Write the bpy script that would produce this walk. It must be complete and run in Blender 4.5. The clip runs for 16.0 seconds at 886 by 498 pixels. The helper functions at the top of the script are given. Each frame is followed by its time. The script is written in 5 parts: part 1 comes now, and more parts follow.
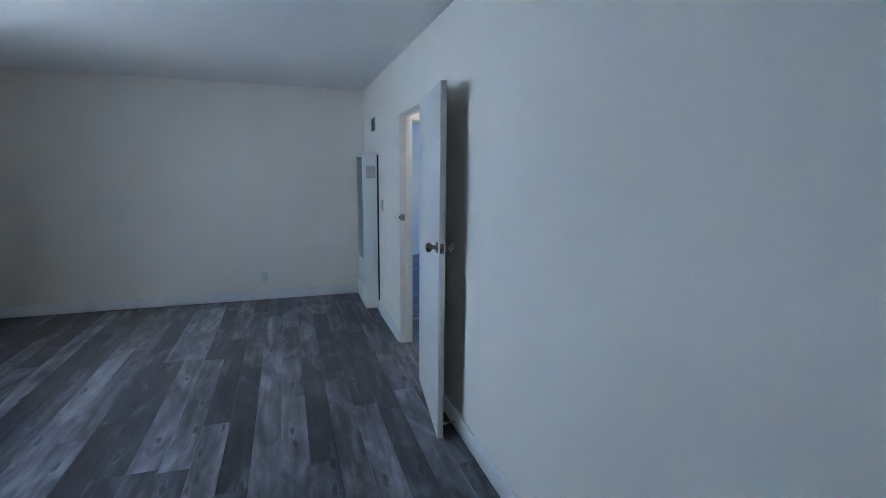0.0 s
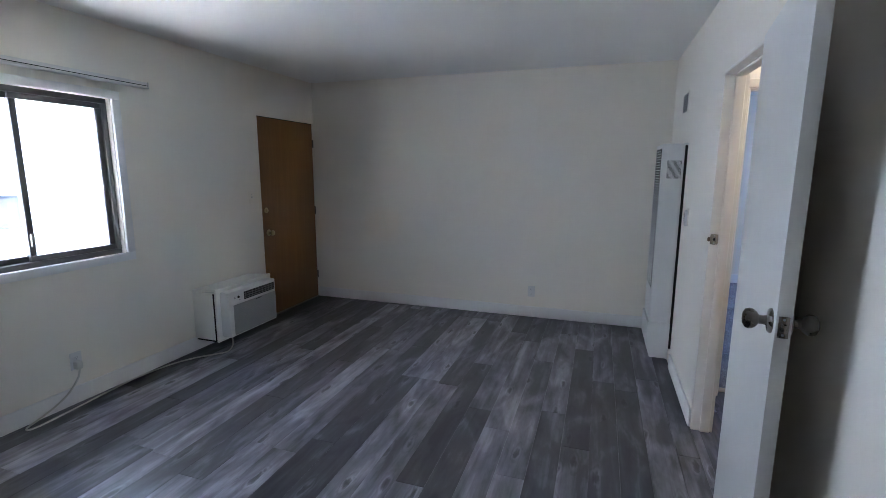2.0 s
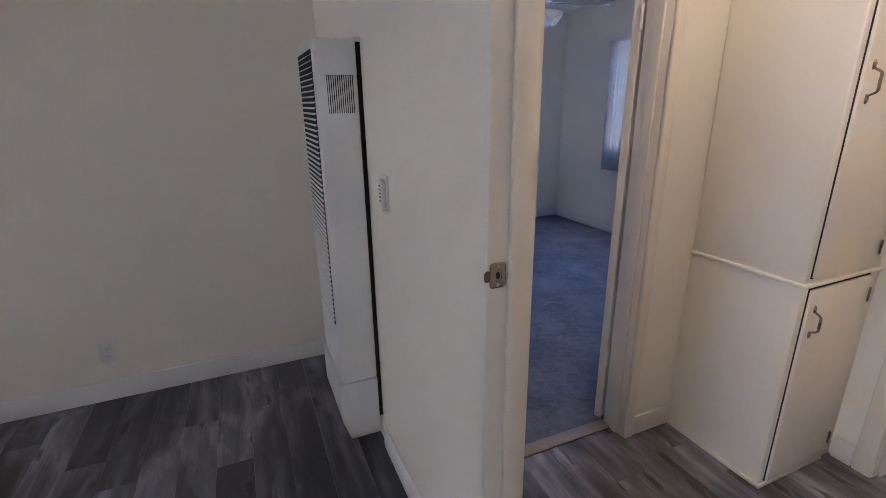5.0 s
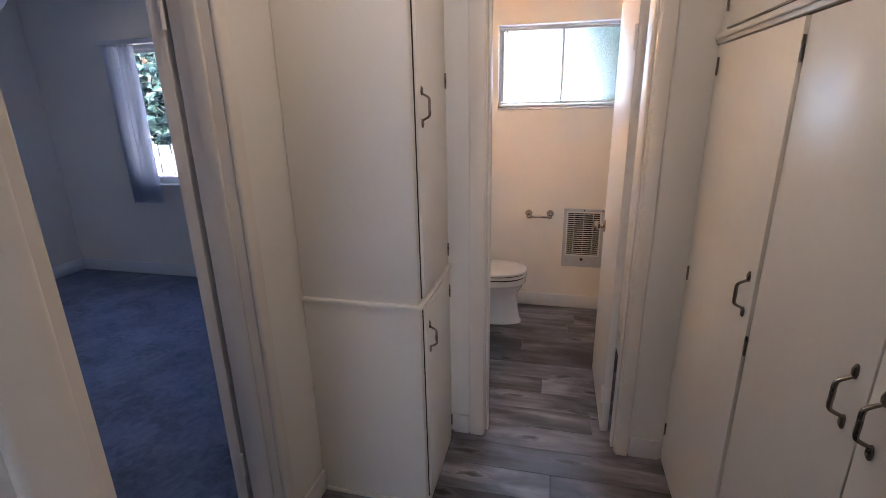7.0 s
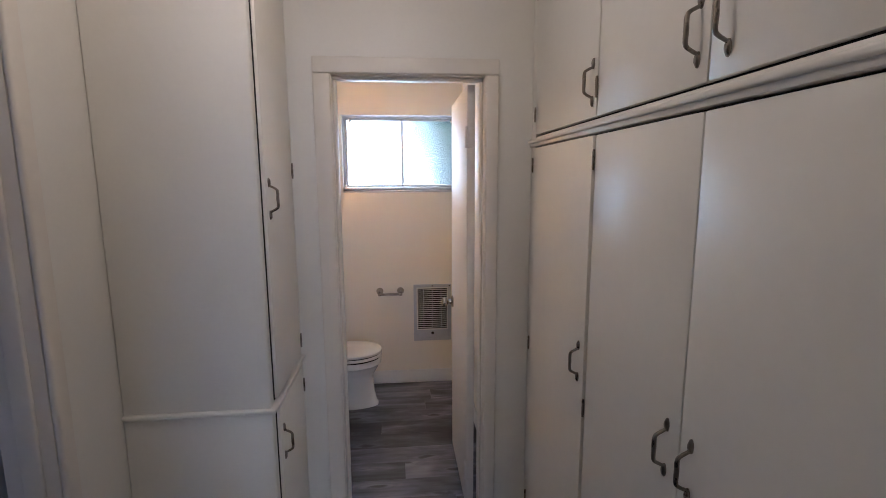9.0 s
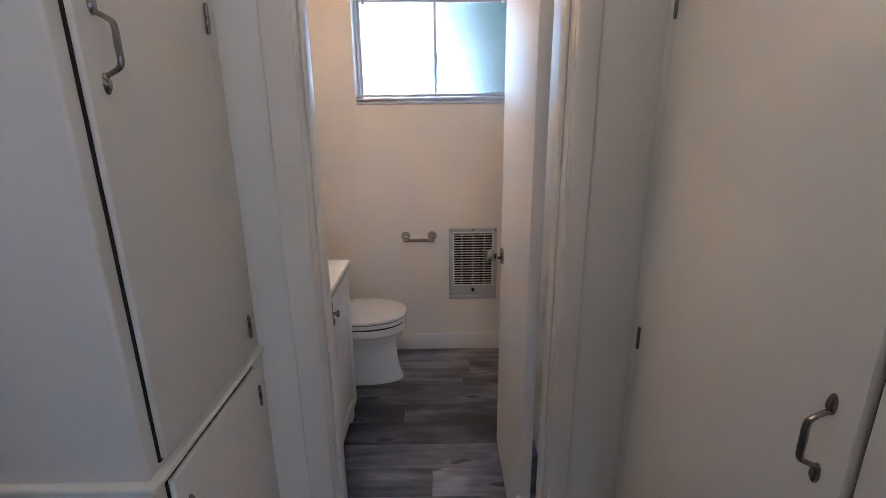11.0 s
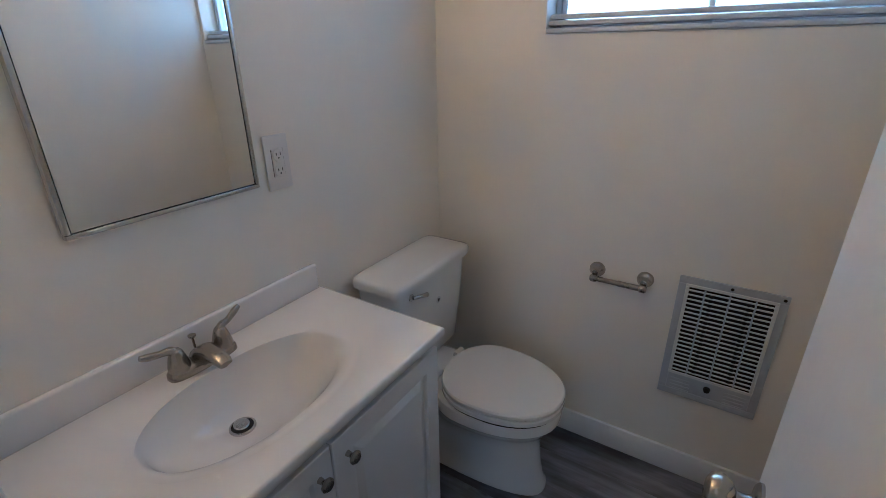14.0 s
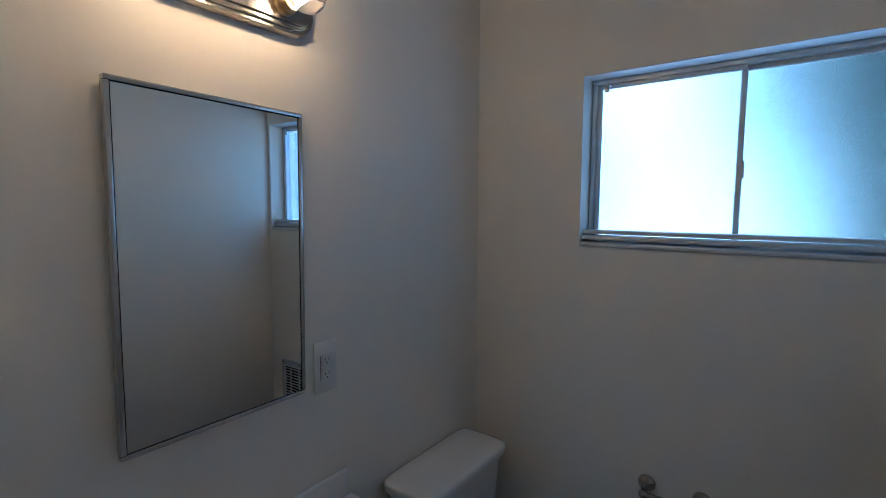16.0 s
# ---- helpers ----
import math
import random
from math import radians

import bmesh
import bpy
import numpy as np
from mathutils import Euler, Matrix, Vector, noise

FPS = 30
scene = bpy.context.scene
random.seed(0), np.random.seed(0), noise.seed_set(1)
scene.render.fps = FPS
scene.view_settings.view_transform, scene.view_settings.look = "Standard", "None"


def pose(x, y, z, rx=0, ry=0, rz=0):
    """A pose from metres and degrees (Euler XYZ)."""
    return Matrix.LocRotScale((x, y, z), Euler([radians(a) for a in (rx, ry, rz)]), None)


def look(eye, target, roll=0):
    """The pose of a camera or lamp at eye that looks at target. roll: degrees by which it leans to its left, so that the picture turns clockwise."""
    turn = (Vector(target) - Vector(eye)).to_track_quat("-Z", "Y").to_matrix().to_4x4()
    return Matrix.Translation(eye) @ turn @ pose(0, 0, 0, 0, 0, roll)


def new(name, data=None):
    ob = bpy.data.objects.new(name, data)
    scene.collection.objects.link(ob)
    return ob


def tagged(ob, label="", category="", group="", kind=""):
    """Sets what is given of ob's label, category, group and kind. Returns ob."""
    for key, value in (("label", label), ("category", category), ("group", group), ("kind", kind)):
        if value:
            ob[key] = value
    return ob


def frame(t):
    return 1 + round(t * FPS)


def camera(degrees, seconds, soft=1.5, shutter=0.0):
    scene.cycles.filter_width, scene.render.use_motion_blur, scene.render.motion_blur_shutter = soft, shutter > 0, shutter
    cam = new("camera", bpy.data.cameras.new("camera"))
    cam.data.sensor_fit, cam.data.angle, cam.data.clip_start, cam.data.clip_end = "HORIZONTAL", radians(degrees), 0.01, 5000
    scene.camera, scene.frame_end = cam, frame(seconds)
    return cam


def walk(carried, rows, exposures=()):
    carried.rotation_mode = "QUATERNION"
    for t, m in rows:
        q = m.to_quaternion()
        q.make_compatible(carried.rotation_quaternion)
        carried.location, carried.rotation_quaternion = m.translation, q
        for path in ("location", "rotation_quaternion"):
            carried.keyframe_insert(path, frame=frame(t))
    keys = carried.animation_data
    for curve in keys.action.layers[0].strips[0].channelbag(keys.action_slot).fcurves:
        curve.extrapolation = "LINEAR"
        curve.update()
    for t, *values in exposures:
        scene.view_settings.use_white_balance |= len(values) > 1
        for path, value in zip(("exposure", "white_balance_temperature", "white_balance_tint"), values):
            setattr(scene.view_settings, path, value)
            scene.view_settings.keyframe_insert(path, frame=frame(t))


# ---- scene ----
cam = camera(87.0, 16.0, soft=0.7)
PATH = [
    (0, (-0.937, 0.024, 1.57), (-0.309, 1.893, 1.234), 0.6),
    (0.5, (-0.797, 0.295, 1.531), (-0.537, 2.251, 1.201), -0.1),
    (1, (-0.661, 0.526, 1.53), (-0.781, 2.493, 1.186), 0.2),
    (1.5, (-0.613, 0.763, 1.527), (-1.025, 2.689, 1.177), 0.5),
    (2, (-0.592, 1.082, 1.528), (-1.218, 2.952, 1.194), 0.2),
    (2.5, (-0.57, 1.436, 1.517), (-1.243, 3.288, 1.176), -0.6),
    (3, (-0.596, 1.812, 1.505), (-1.186, 3.685, 1.128), -0.1),
    (3.2, (-0.619, 1.982, 1.497), (-1.145, 3.871, 1.104), -0.0),
    (5.3, (-0.373, 3.3, 1.516), (0.606, 4.921, 0.87), -0.9),
    (5.5, (-0.312, 3.359, 1.522), (0.814, 4.88, 0.875), -1.1),
    (6, (-0.181, 3.471, 1.533), (1.272, 4.692, 0.902), -1.2),
    (6.5, (-0.129, 3.545, 1.538), (1.587, 4.352, 0.902), -0.8),
    (7, (-0.14, 3.638, 1.553), (1.716, 4.091, 0.96), -1.2),
    (7.5, (-0.181, 3.66, 1.576), (1.757, 3.83, 1.116), -0.7),
    (8, (-0.193, 3.682, 1.621), (1.781, 3.596, 1.309), -0.1),
    (8.2, (-0.186, 3.677, 1.636), (1.79, 3.52, 1.371), 0.0),
    (10.3, (0.185, 3.62, 1.526), (2.137, 3.442, 1.128), -0.7),
    (10.5, (0.299, 3.595, 1.515), (2.242, 3.474, 1.059), -0.3),
    (11, (0.674, 3.602, 1.449), (2.595, 3.599, 0.893), -0.7),
    (11.5, (1.045, 3.577, 1.469), (2.936, 3.681, 0.828), -0.3),
    (12, (1.370, 3.525, 1.468), (3.229, 3.764, 0.770), 0.3),
    (12.5, (1.599, 3.516, 1.462), (3.389, 3.972, 0.695), 0.1),
    (13, (1.772, 3.514, 1.454), (3.468, 4.204, 0.65), -1.2),
    (13.5, (1.841, 3.49, 1.442), (3.443, 4.343, 0.6), -1.0),
    (14, (1.86, 3.477, 1.466), (3.404, 4.473, 0.675), -0.9),
    (14.5, (1.862, 3.478, 1.523), (3.408, 4.565, 0.869), 0.0),
    (15, (1.861, 3.474, 1.576), (3.421, 4.629, 1.092), 0.7),
    (15.4, (1.849, 3.488, 1.607), (3.435, 4.659, 1.272), 1.1),
    (16, (1.842, 3.492, 1.633), (3.437, 4.684, 1.452), 0.3),
]
EXPOSURES = [(0, 4.35, 5150, 7), (1, 4.45, 5300, 10), (2, 4.5, 5900, 14), (3.2, 5.0, 6400, 15), (5.5, 3.88, 6800, 23), (6.5, 3.6, 6500, 24), (8.2, 3.35, 5950, 21), (10.5, 3.15, 5600, 18), (12, 3.25, 5250, 14), (13, 3.05, 4950, 10), (14.5, 2.45, 4700, 7), (16, 1.5, 4400, 4)]
walk(cam, [(t, look(eye, target, roll)) for t, eye, target, roll in PATH], EXPOSURES)

# ---- world, sun, exposure ----
world = bpy.data.worlds.new("sky")
scene.world = world
world.use_nodes = True
wn = world.node_tree.nodes
sky = wn.new("ShaderNodeTexSky")
sky.sky_type = "NISHITA"
sky.sun_disc = False
sky.sun_elevation = radians(58)
sky.sun_rotation = radians(202)
wn["Background"].inputs["Strength"].default_value = 0.15
world.node_tree.links.new(sky.outputs["Color"], wn["Background"].inputs["Color"])
sun = new("sun", bpy.data.lights.new("sun", "SUN"))
sun.data.energy, sun.data.angle, sun.data.color = 5.0, radians(0.5), (1.0, 0.95, 0.88)
sun.matrix_world = look((-1.2, -3.0, 5.2), (0, 0, 0))
sky_lamp = new("bedroom_skylight", bpy.data.lights.new("bedroom_skylight", "AREA"))  # the sky's light in the bedroom window's opening
sky_lamp.data.shape, sky_lamp.data.size, sky_lamp.data.size_y = "RECTANGLE", 1.05, 1.0
sky_lamp.data.energy, sky_lamp.data.color = 0.60, (0.20, 0.39, 1.0)
sky_lamp.matrix_world = look((3.535, 6.28, 1.50), (1.5, 6.28, 1.2))
bath_sky = new("bathroom_skylight", bpy.data.lights.new("bathroom_skylight", "AREA"))  # the sky's light in the bathroom window's opening
bath_sky.data.shape, bath_sky.data.size, bath_sky.data.size_y = "RECTANGLE", 0.80, 0.50
bath_sky.data.energy, bath_sky.data.color = 0.29, (0.45, 0.70, 1.0)
bath_sky.matrix_world = look((3.466, 3.635, 1.785), (1.5, 3.635, 1.785))
# Glow strength of the outdoor backdrops that stand in for daylight.
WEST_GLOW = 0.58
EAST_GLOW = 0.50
BULB_WATTS = 0.18
HALL_WATTS = 0.52


# ---- materials ----
def nodes_of(name):
    m = bpy.data.materials.new(name)
    m.use_nodes = True
    nt = m.node_tree
    return m, nt, nt.nodes["Principled BSDF"]


def ramp(nt, stops):
    r = nt.nodes.new("ShaderNodeValToRGB")
    el = r.color_ramp.elements
    while len(el) < len(stops):
        el.new(0.5)
    for e, (p, c) in zip(el, stops):
        e.position, e.color = p, (*c, 1)
    return r


def noise_at(nt, vec, scale, detail=3.0, rough=0.55, distort=0.0):
    n = nt.nodes.new("ShaderNodeTexNoise")
    n.inputs["Scale"].default_value, n.inputs["Detail"].default_value = scale, detail
    n.inputs["Roughness"].default_value, n.inputs["Distortion"].default_value = rough, distort
    nt.links.new(vec, n.inputs["Vector"])
    return n.outputs["Fac"]


def math_node(nt, op, a, b):
    n = nt.nodes.new("ShaderNodeMath")
    n.operation = op
    for k, v in ((0, a), (1, b)):
        if isinstance(v, (int, float)):
            n.inputs[k].default_value = v
        else:
            nt.links.new(v, n.inputs[k])
    return n.outputs[0]


def surface(name, base, rough=0.5, metal=0.0, vary=0.06, grain=60.0, patch=2.5, bump=0.1, depth=0.002, coat=0.0, stretch=(1, 1, 1), rough_vary=0.08):
    """A plain material with a fine grain and broad patches in colour, gloss and relief."""
    m, nt, bsdf = nodes_of(name)
    co = nt.nodes.new("ShaderNodeTexCoord").outputs["Object"]
    mp = nt.nodes.new("ShaderNodeMapping")
    mp.inputs["Scale"].default_value = stretch
    nt.links.new(co, mp.inputs["Vector"])
    fine = noise_at(nt, mp.outputs[0], grain, 4)
    broad = noise_at(nt, mp.outputs[0], patch, 3)
    mix = math_node(nt, "ADD", math_node(nt, "MULTIPLY", fine, 0.35), math_node(nt, "MULTIPLY", broad, 0.65))
    lo = tuple(c * (1 - vary) for c in base)
    hi = tuple(min(1.0, c * (1 + vary)) for c in base)
    r = ramp(nt, [(0.3, lo), (0.7, hi)])
    nt.links.new(mix, r.inputs[0])
    nt.links.new(r.outputs[0], bsdf.inputs["Base Color"])
    nt.links.new(math_node(nt, "ADD", math_node(nt, "MULTIPLY", broad, rough_vary * 2), rough - rough_vary), bsdf.inputs["Roughness"])
    bsdf.inputs["Metallic"].default_value = metal
    bsdf.inputs["Coat Weight"].default_value = coat
    if bump:
        b = nt.nodes.new("ShaderNodeBump")
        b.inputs["Strength"].default_value, b.inputs["Distance"].default_value = bump, depth
        nt.links.new(fine, b.inputs["Height"])
        nt.links.new(b.outputs[0], bsdf.inputs["Normal"])
    return m


def floor_wood(name, lift):
    """Grey wood print: long streaks, fine grain, a few stretched knots and splits; lift sets how pale the board is."""
    m, nt, bsdf = nodes_of(name)
    tc = nt.nodes.new("ShaderNodeTexCoord").outputs["Object"]
    info = nt.nodes.new("ShaderNodeObjectInfo").outputs["Random"]
    comb = nt.nodes.new("ShaderNodeCombineXYZ")
    nt.links.new(math_node(nt, "MULTIPLY", info, 37.0), comb.inputs[0])
    nt.links.new(math_node(nt, "MULTIPLY", info, 91.0), comb.inputs[1])
    add = nt.nodes.new("ShaderNodeVectorMath")
    nt.links.new(tc, add.inputs[0])
    nt.links.new(comb.outputs[0], add.inputs[1])

    def stretched(sx, sy):
        mp = nt.nodes.new("ShaderNodeMapping")
        mp.inputs["Scale"].default_value = (sx, sy, 1)
        nt.links.new(add.outputs[0], mp.inputs["Vector"])
        return mp.outputs[0]

    grain = noise_at(nt, stretched(130, 5.0), 1.0, 4, 0.6, 0.5)
    streak = noise_at(nt, stretched(24, 1.3), 1.0, 3, 0.5, 0.5)
    band = noise_at(nt, stretched(7, 2.0), 1.0, 2, 0.5, 0.9)
    mottle = noise_at(nt, stretched(26, 9), 1.0, 3, 0.55, 0.8)
    vor = nt.nodes.new("ShaderNodeTexVoronoi")
    vor.voronoi_dimensions = "2D"
    vor.inputs["Scale"].default_value, vor.inputs["Randomness"].default_value = 1.0, 1.0
    nt.links.new(stretched(9.0, 2.6), vor.inputs["Vector"])
    wob = math_node(nt, "ADD", vor.outputs["Distance"], math_node(nt, "MULTIPLY", math_node(nt, "SUBTRACT", mottle, 0.5), 0.36))
    sepc = nt.nodes.new("ShaderNodeSeparateColor")
    nt.links.new(vor.outputs["Color"], sepc.inputs[0])
    some = math_node(nt, "GREATER_THAN", sepc.outputs[0], 0.62)
    core = ramp(nt, [(0.05, (1, 1, 1)), (0.14, (0, 0, 0))])
    halo = ramp(nt, [(0.10, (1, 1, 1)), (0.42, (0, 0, 0))])
    nt.links.new(wob, core.inputs[0])
    nt.links.new(wob, halo.inputs[0])
    ring = math_node(nt, "MULTIPLY", math_node(nt, "SINE", math_node(nt, "MULTIPLY", wob, 45.0), 0.0), 0.035)
    swirl = math_node(nt, "MULTIPLY", math_node(nt, "MULTIPLY", halo.outputs[0], some), math_node(nt, "ADD", ring, 0.05))
    v = math_node(nt, "ADD", math_node(nt, "MULTIPLY", grain, 0.10), math_node(nt, "MULTIPLY", streak, 0.28))
    v = math_node(nt, "ADD", v, math_node(nt, "ADD", math_node(nt, "MULTIPLY", band, 0.64), math_node(nt, "MULTIPLY", mottle, 0.16)))
    v = math_node(nt, "ADD", v, math_node(nt, "ADD", swirl, math_node(nt, "ADD", math_node(nt, "MULTIPLY", info, 0.10), lift - 0.145)))
    r = ramp(nt, [(0.28, (0.022, 0.021, 0.023)), (0.45, (0.056, 0.055, 0.062)), (0.60, (0.165, 0.163, 0.186)), (0.78, (0.38, 0.38, 0.43))])
    nt.links.new(v, r.inputs[0])
    split = noise_at(nt, stretched(34, 4.0), 1.0, 1, 0.4, 0.6)
    line = ramp(nt, [(0.79, (0, 0, 0)), (0.83, (1, 1, 1))])
    nt.links.new(math_node(nt, "ADD", split, math_node(nt, "MULTIPLY", math_node(nt, "SUBTRACT", band, 0.5), 0.25)), line.inputs[0])
    dark = math_node(nt, "MINIMUM", math_node(nt, "MAXIMUM", math_node(nt, "MULTIPLY", core.outputs[0], some), line.outputs[0]), 1.0)
    k = ramp(nt, [(0.0, (1, 1, 1)), (1.0, (0.20, 0.19, 0.18))])
    nt.links.new(dark, k.inputs[0])
    mul = nt.nodes.new("ShaderNodeMix")
    mul.data_type, mul.blend_type = "RGBA", "MULTIPLY"
    mul.inputs[0].default_value = 0.9
    nt.links.new(r.outputs[0], mul.inputs[6])
    nt.links.new(k.outputs[0], mul.inputs[7])
    nt.links.new(mul.outputs[2], bsdf.inputs["Base Color"])
    nt.links.new(math_node(nt, "ADD", math_node(nt, "MULTIPLY", grain, 0.16), 0.27), bsdf.inputs["Roughness"])
    bsdf.inputs["Specular IOR Level"].default_value = 0.65
    b = nt.nodes.new("ShaderNodeBump")
    b.inputs["Strength"].default_value, b.inputs["Distance"].default_value = 0.14, 0.001
    nt.links.new(grain, b.inputs["Height"])
    nt.links.new(b.outputs[0], bsdf.inputs["Normal"])
    return m


def veneer():
    m, nt, bsdf = nodes_of("orange_wood_veneer")
    tc = nt.nodes.new("ShaderNodeTexCoord").outputs["Object"]
    mp = nt.nodes.new("ShaderNodeMapping")
    mp.inputs["Scale"].default_value = (30, 30, 1.4)
    nt.links.new(tc, mp.inputs["Vector"])
    g = noise_at(nt, mp.outputs[0], 1.0, 6, 0.6, 0.7)
    r = ramp(nt, [(0.3, (0.195, 0.083, 0.021)), (0.55, (0.220, 0.097, 0.026)), (0.75, (0.240, 0.110, 0.031))])
    nt.links.new(g, r.inputs[0])
    nt.links.new(r.outputs[0], bsdf.inputs["Base Color"])
    bsdf.inputs["Roughness"].default_value = 0.42
    b = nt.nodes.new("ShaderNodeBump")
    b.inputs["Strength"].default_value, b.inputs["Distance"].default_value = 0.15, 0.001
    nt.links.new(g, b.inputs["Height"])
    nt.links.new(b.outputs[0], bsdf.inputs["Normal"])
    return m


def carpet_mat():
    m, nt, bsdf = nodes_of("grey_carpet_pile")
    tc = nt.nodes.new("ShaderNodeTexCoord").outputs["Object"]
    fine = noise_at(nt, tc, 240, 3, 0.7)
    mid = noise_at(nt, tc, 28, 4, 0.65, 0.5)
    broad = noise_at(nt, tc, 3.0, 3, 0.6, 0.6)
    v = math_node(nt, "ADD", math_node(nt, "MULTIPLY", fine, 0.25), math_node(nt, "ADD", math_node(nt, "MULTIPLY", mid, 0.35), math_node(nt, "MULTIPLY", broad, 0.40)))
    r = ramp(nt, [(0.40, (0.055, 0.065, 0.10)), (0.60, (0.20, 0.225, 0.31))])
    nt.links.new(v, r.inputs[0])
    nt.links.new(r.outputs[0], bsdf.inputs["Base Color"])
    bsdf.inputs["Roughness"].default_value = 0.95
    bsdf.inputs["Sheen Weight"].default_value = 0.3
    b = nt.nodes.new("ShaderNodeBump")
    b.inputs["Strength"].default_value, b.inputs["Distance"].default_value = 0.9, 0.006
    nt.links.new(math_node(nt, "ADD", fine, mid), b.inputs["Height"])
    nt.links.new(b.outputs[0], bsdf.inputs["Normal"])
    return m


def glass_mat(name, rough=0.0, bump=0.0, scale=90.0, tint=(1, 1, 1)):
    m, nt, bsdf = nodes_of(name)
    bsdf.inputs["Base Color"].default_value = (*tint, 1)
    bsdf.inputs["Transmission Weight"].default_value = 1.0
    bsdf.inputs["Roughness"].default_value = rough
    bsdf.inputs["IOR"].default_value = 1.45
    if bump:
        tc = nt.nodes.new("ShaderNodeTexCoord").outputs["Object"]
        vo = nt.nodes.new("ShaderNodeTexNoise")
        vo.inputs["Scale"].default_value, vo.inputs["Detail"].default_value = scale, 1.0
        vo.inputs["Distortion"].default_value = 1.2
        nt.links.new(tc, vo.inputs["Vector"])
        b = nt.nodes.new("ShaderNodeBump")
        b.inputs["Strength"].default_value, b.inputs["Distance"].default_value = bump, 0.0016
        nt.links.new(vo.outputs["Fac"], b.inputs["Height"])
        nt.links.new(b.outputs[0], bsdf.inputs["Normal"])
    return m


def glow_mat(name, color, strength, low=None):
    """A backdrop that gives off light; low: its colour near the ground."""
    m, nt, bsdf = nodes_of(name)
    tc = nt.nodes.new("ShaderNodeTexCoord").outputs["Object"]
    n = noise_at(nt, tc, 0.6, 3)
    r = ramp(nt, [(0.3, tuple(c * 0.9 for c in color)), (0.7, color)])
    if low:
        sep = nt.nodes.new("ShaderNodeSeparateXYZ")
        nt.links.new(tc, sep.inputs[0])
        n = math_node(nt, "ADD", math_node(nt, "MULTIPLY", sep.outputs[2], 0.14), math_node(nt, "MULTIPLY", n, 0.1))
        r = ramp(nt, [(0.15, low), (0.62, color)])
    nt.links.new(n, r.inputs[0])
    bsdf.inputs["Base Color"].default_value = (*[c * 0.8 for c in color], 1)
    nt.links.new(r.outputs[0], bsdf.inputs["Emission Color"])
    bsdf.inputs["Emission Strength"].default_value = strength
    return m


WALL = surface("white_wall_paint", (0.85, 0.802, 0.712), 0.55, vary=0.02, grain=140, patch=1.2, bump=0.12, depth=0.0015)
CEIL = surface("white_ceiling_paint", (0.87, 0.86, 0.83), 0.7, vary=0.02, grain=110, patch=1.0, bump=0.15, depth=0.002)
HALL = surface("semi_gloss_wall_paint", (0.88, 0.86, 0.80), 0.42, vary=0.025, grain=70, patch=2.0, bump=0.14, depth=0.0015)
TRIM = surface("white_trim_paint", (0.82, 0.81, 0.79), 0.35, vary=0.03, grain=45, patch=3, bump=0.12, depth=0.0012)
JAMB = surface("cream_jamb_paint", (0.83, 0.785, 0.71), 0.33, vary=0.03, grain=45, patch=3, bump=0.12, depth=0.0012)
CABINET = surface("cream_cabinet_paint", (0.88, 0.86, 0.80), 0.36, vary=0.025, grain=35, patch=2.0, bump=0.12, depth=0.0012)
BATHDOOR = surface("orange_peel_door_paint", (0.78, 0.765, 0.735), 0.5, vary=0.025, grain=55, patch=1.5, bump=0.25, depth=0.002)
DOORP = surface("white_door_paint", (0.67, 0.66, 0.625), 0.36, vary=0.025, grain=30, patch=1.5, bump=0.12, depth=0.0015)
METALW = surface("white_enamel", (0.72, 0.715, 0.69), 0.35, vary=0.03, grain=40, patch=4, bump=0.04)
PLASTIC = surface("white_plastic", (0.72, 0.71, 0.68), 0.4, vary=0.02, bump=0.03)
GREYPL = surface("grey_plastic_grille", (0.34, 0.335, 0.32), 0.5, vary=0.05, grain=200, bump=0.2)
# Near-black for black parts, and for shade painted into gaps and openings.
DARK = surface("black_parts_and_gap_shade", (0.018, 0.017, 0.016), 0.8, vary=0.2, bump=0)
NICKEL = surface("brushed_nickel", (0.40, 0.365, 0.32), 0.24, 1.0, vary=0.06, grain=180, patch=10, bump=0.04, stretch=(1, 1, 4))
PEWTER = surface("worn_pewter", (0.28, 0.25, 0.215), 0.28, 1.0, vary=0.15, grain=120, patch=25, bump=0.1)
CHROME = surface("dull_chrome", (0.60, 0.59, 0.57), 0.22, 1.0, vary=0.08, grain=80, patch=12, bump=0.03)
BRASS = surface("aged_brass", (0.55, 0.41, 0.21), 0.30, 1.0, vary=0.12, grain=90, bump=0.05)
STEEL = surface("grey_galvanised_steel", (0.50, 0.51, 0.52), 0.4, 0.85, vary=0.1, grain=90, patch=8, bump=0.08)
ALU = surface("brown_anodised_aluminium", (0.15, 0.142, 0.135), 0.42, 0.4, vary=0.12, grain=60, patch=6, bump=0.05)
ALUW = surface("grey_aluminium_frame", (0.64, 0.64, 0.65), 0.42, 0.3, vary=0.12, grain=60, patch=8, bump=0.05)
GRILLE = surface("grey_grille_paint", (0.48, 0.50, 0.535), 0.35, vary=0.06, grain=80, patch=9, bump=0.05)
# Near-black paints the shade of a deep heater recess that isn't cut.
CAVITY = surface("heater_cavity_shade", (0.010, 0.008, 0.007), 0.9, vary=0.4, grain=40, patch=12, bump=0)
PORCELAIN = surface("white_porcelain", (0.80, 0.795, 0.77), 0.08, vary=0.01, bump=0, coat=0.5, rough_vary=0.02)
MARBLE = surface("cultured_marble", (0.80, 0.785, 0.76), 0.12, vary=0.015, grain=12, patch=3, bump=0, coat=0.3, rough_vary=0.03)
VANITY = surface("white_vanity_laminate", (0.76, 0.755, 0.745), 0.3, vary=0.015, bump=0.03)
CORD = surface("ivory_cord", (0.62, 0.60, 0.54), 0.5, vary=0.08, bump=0)
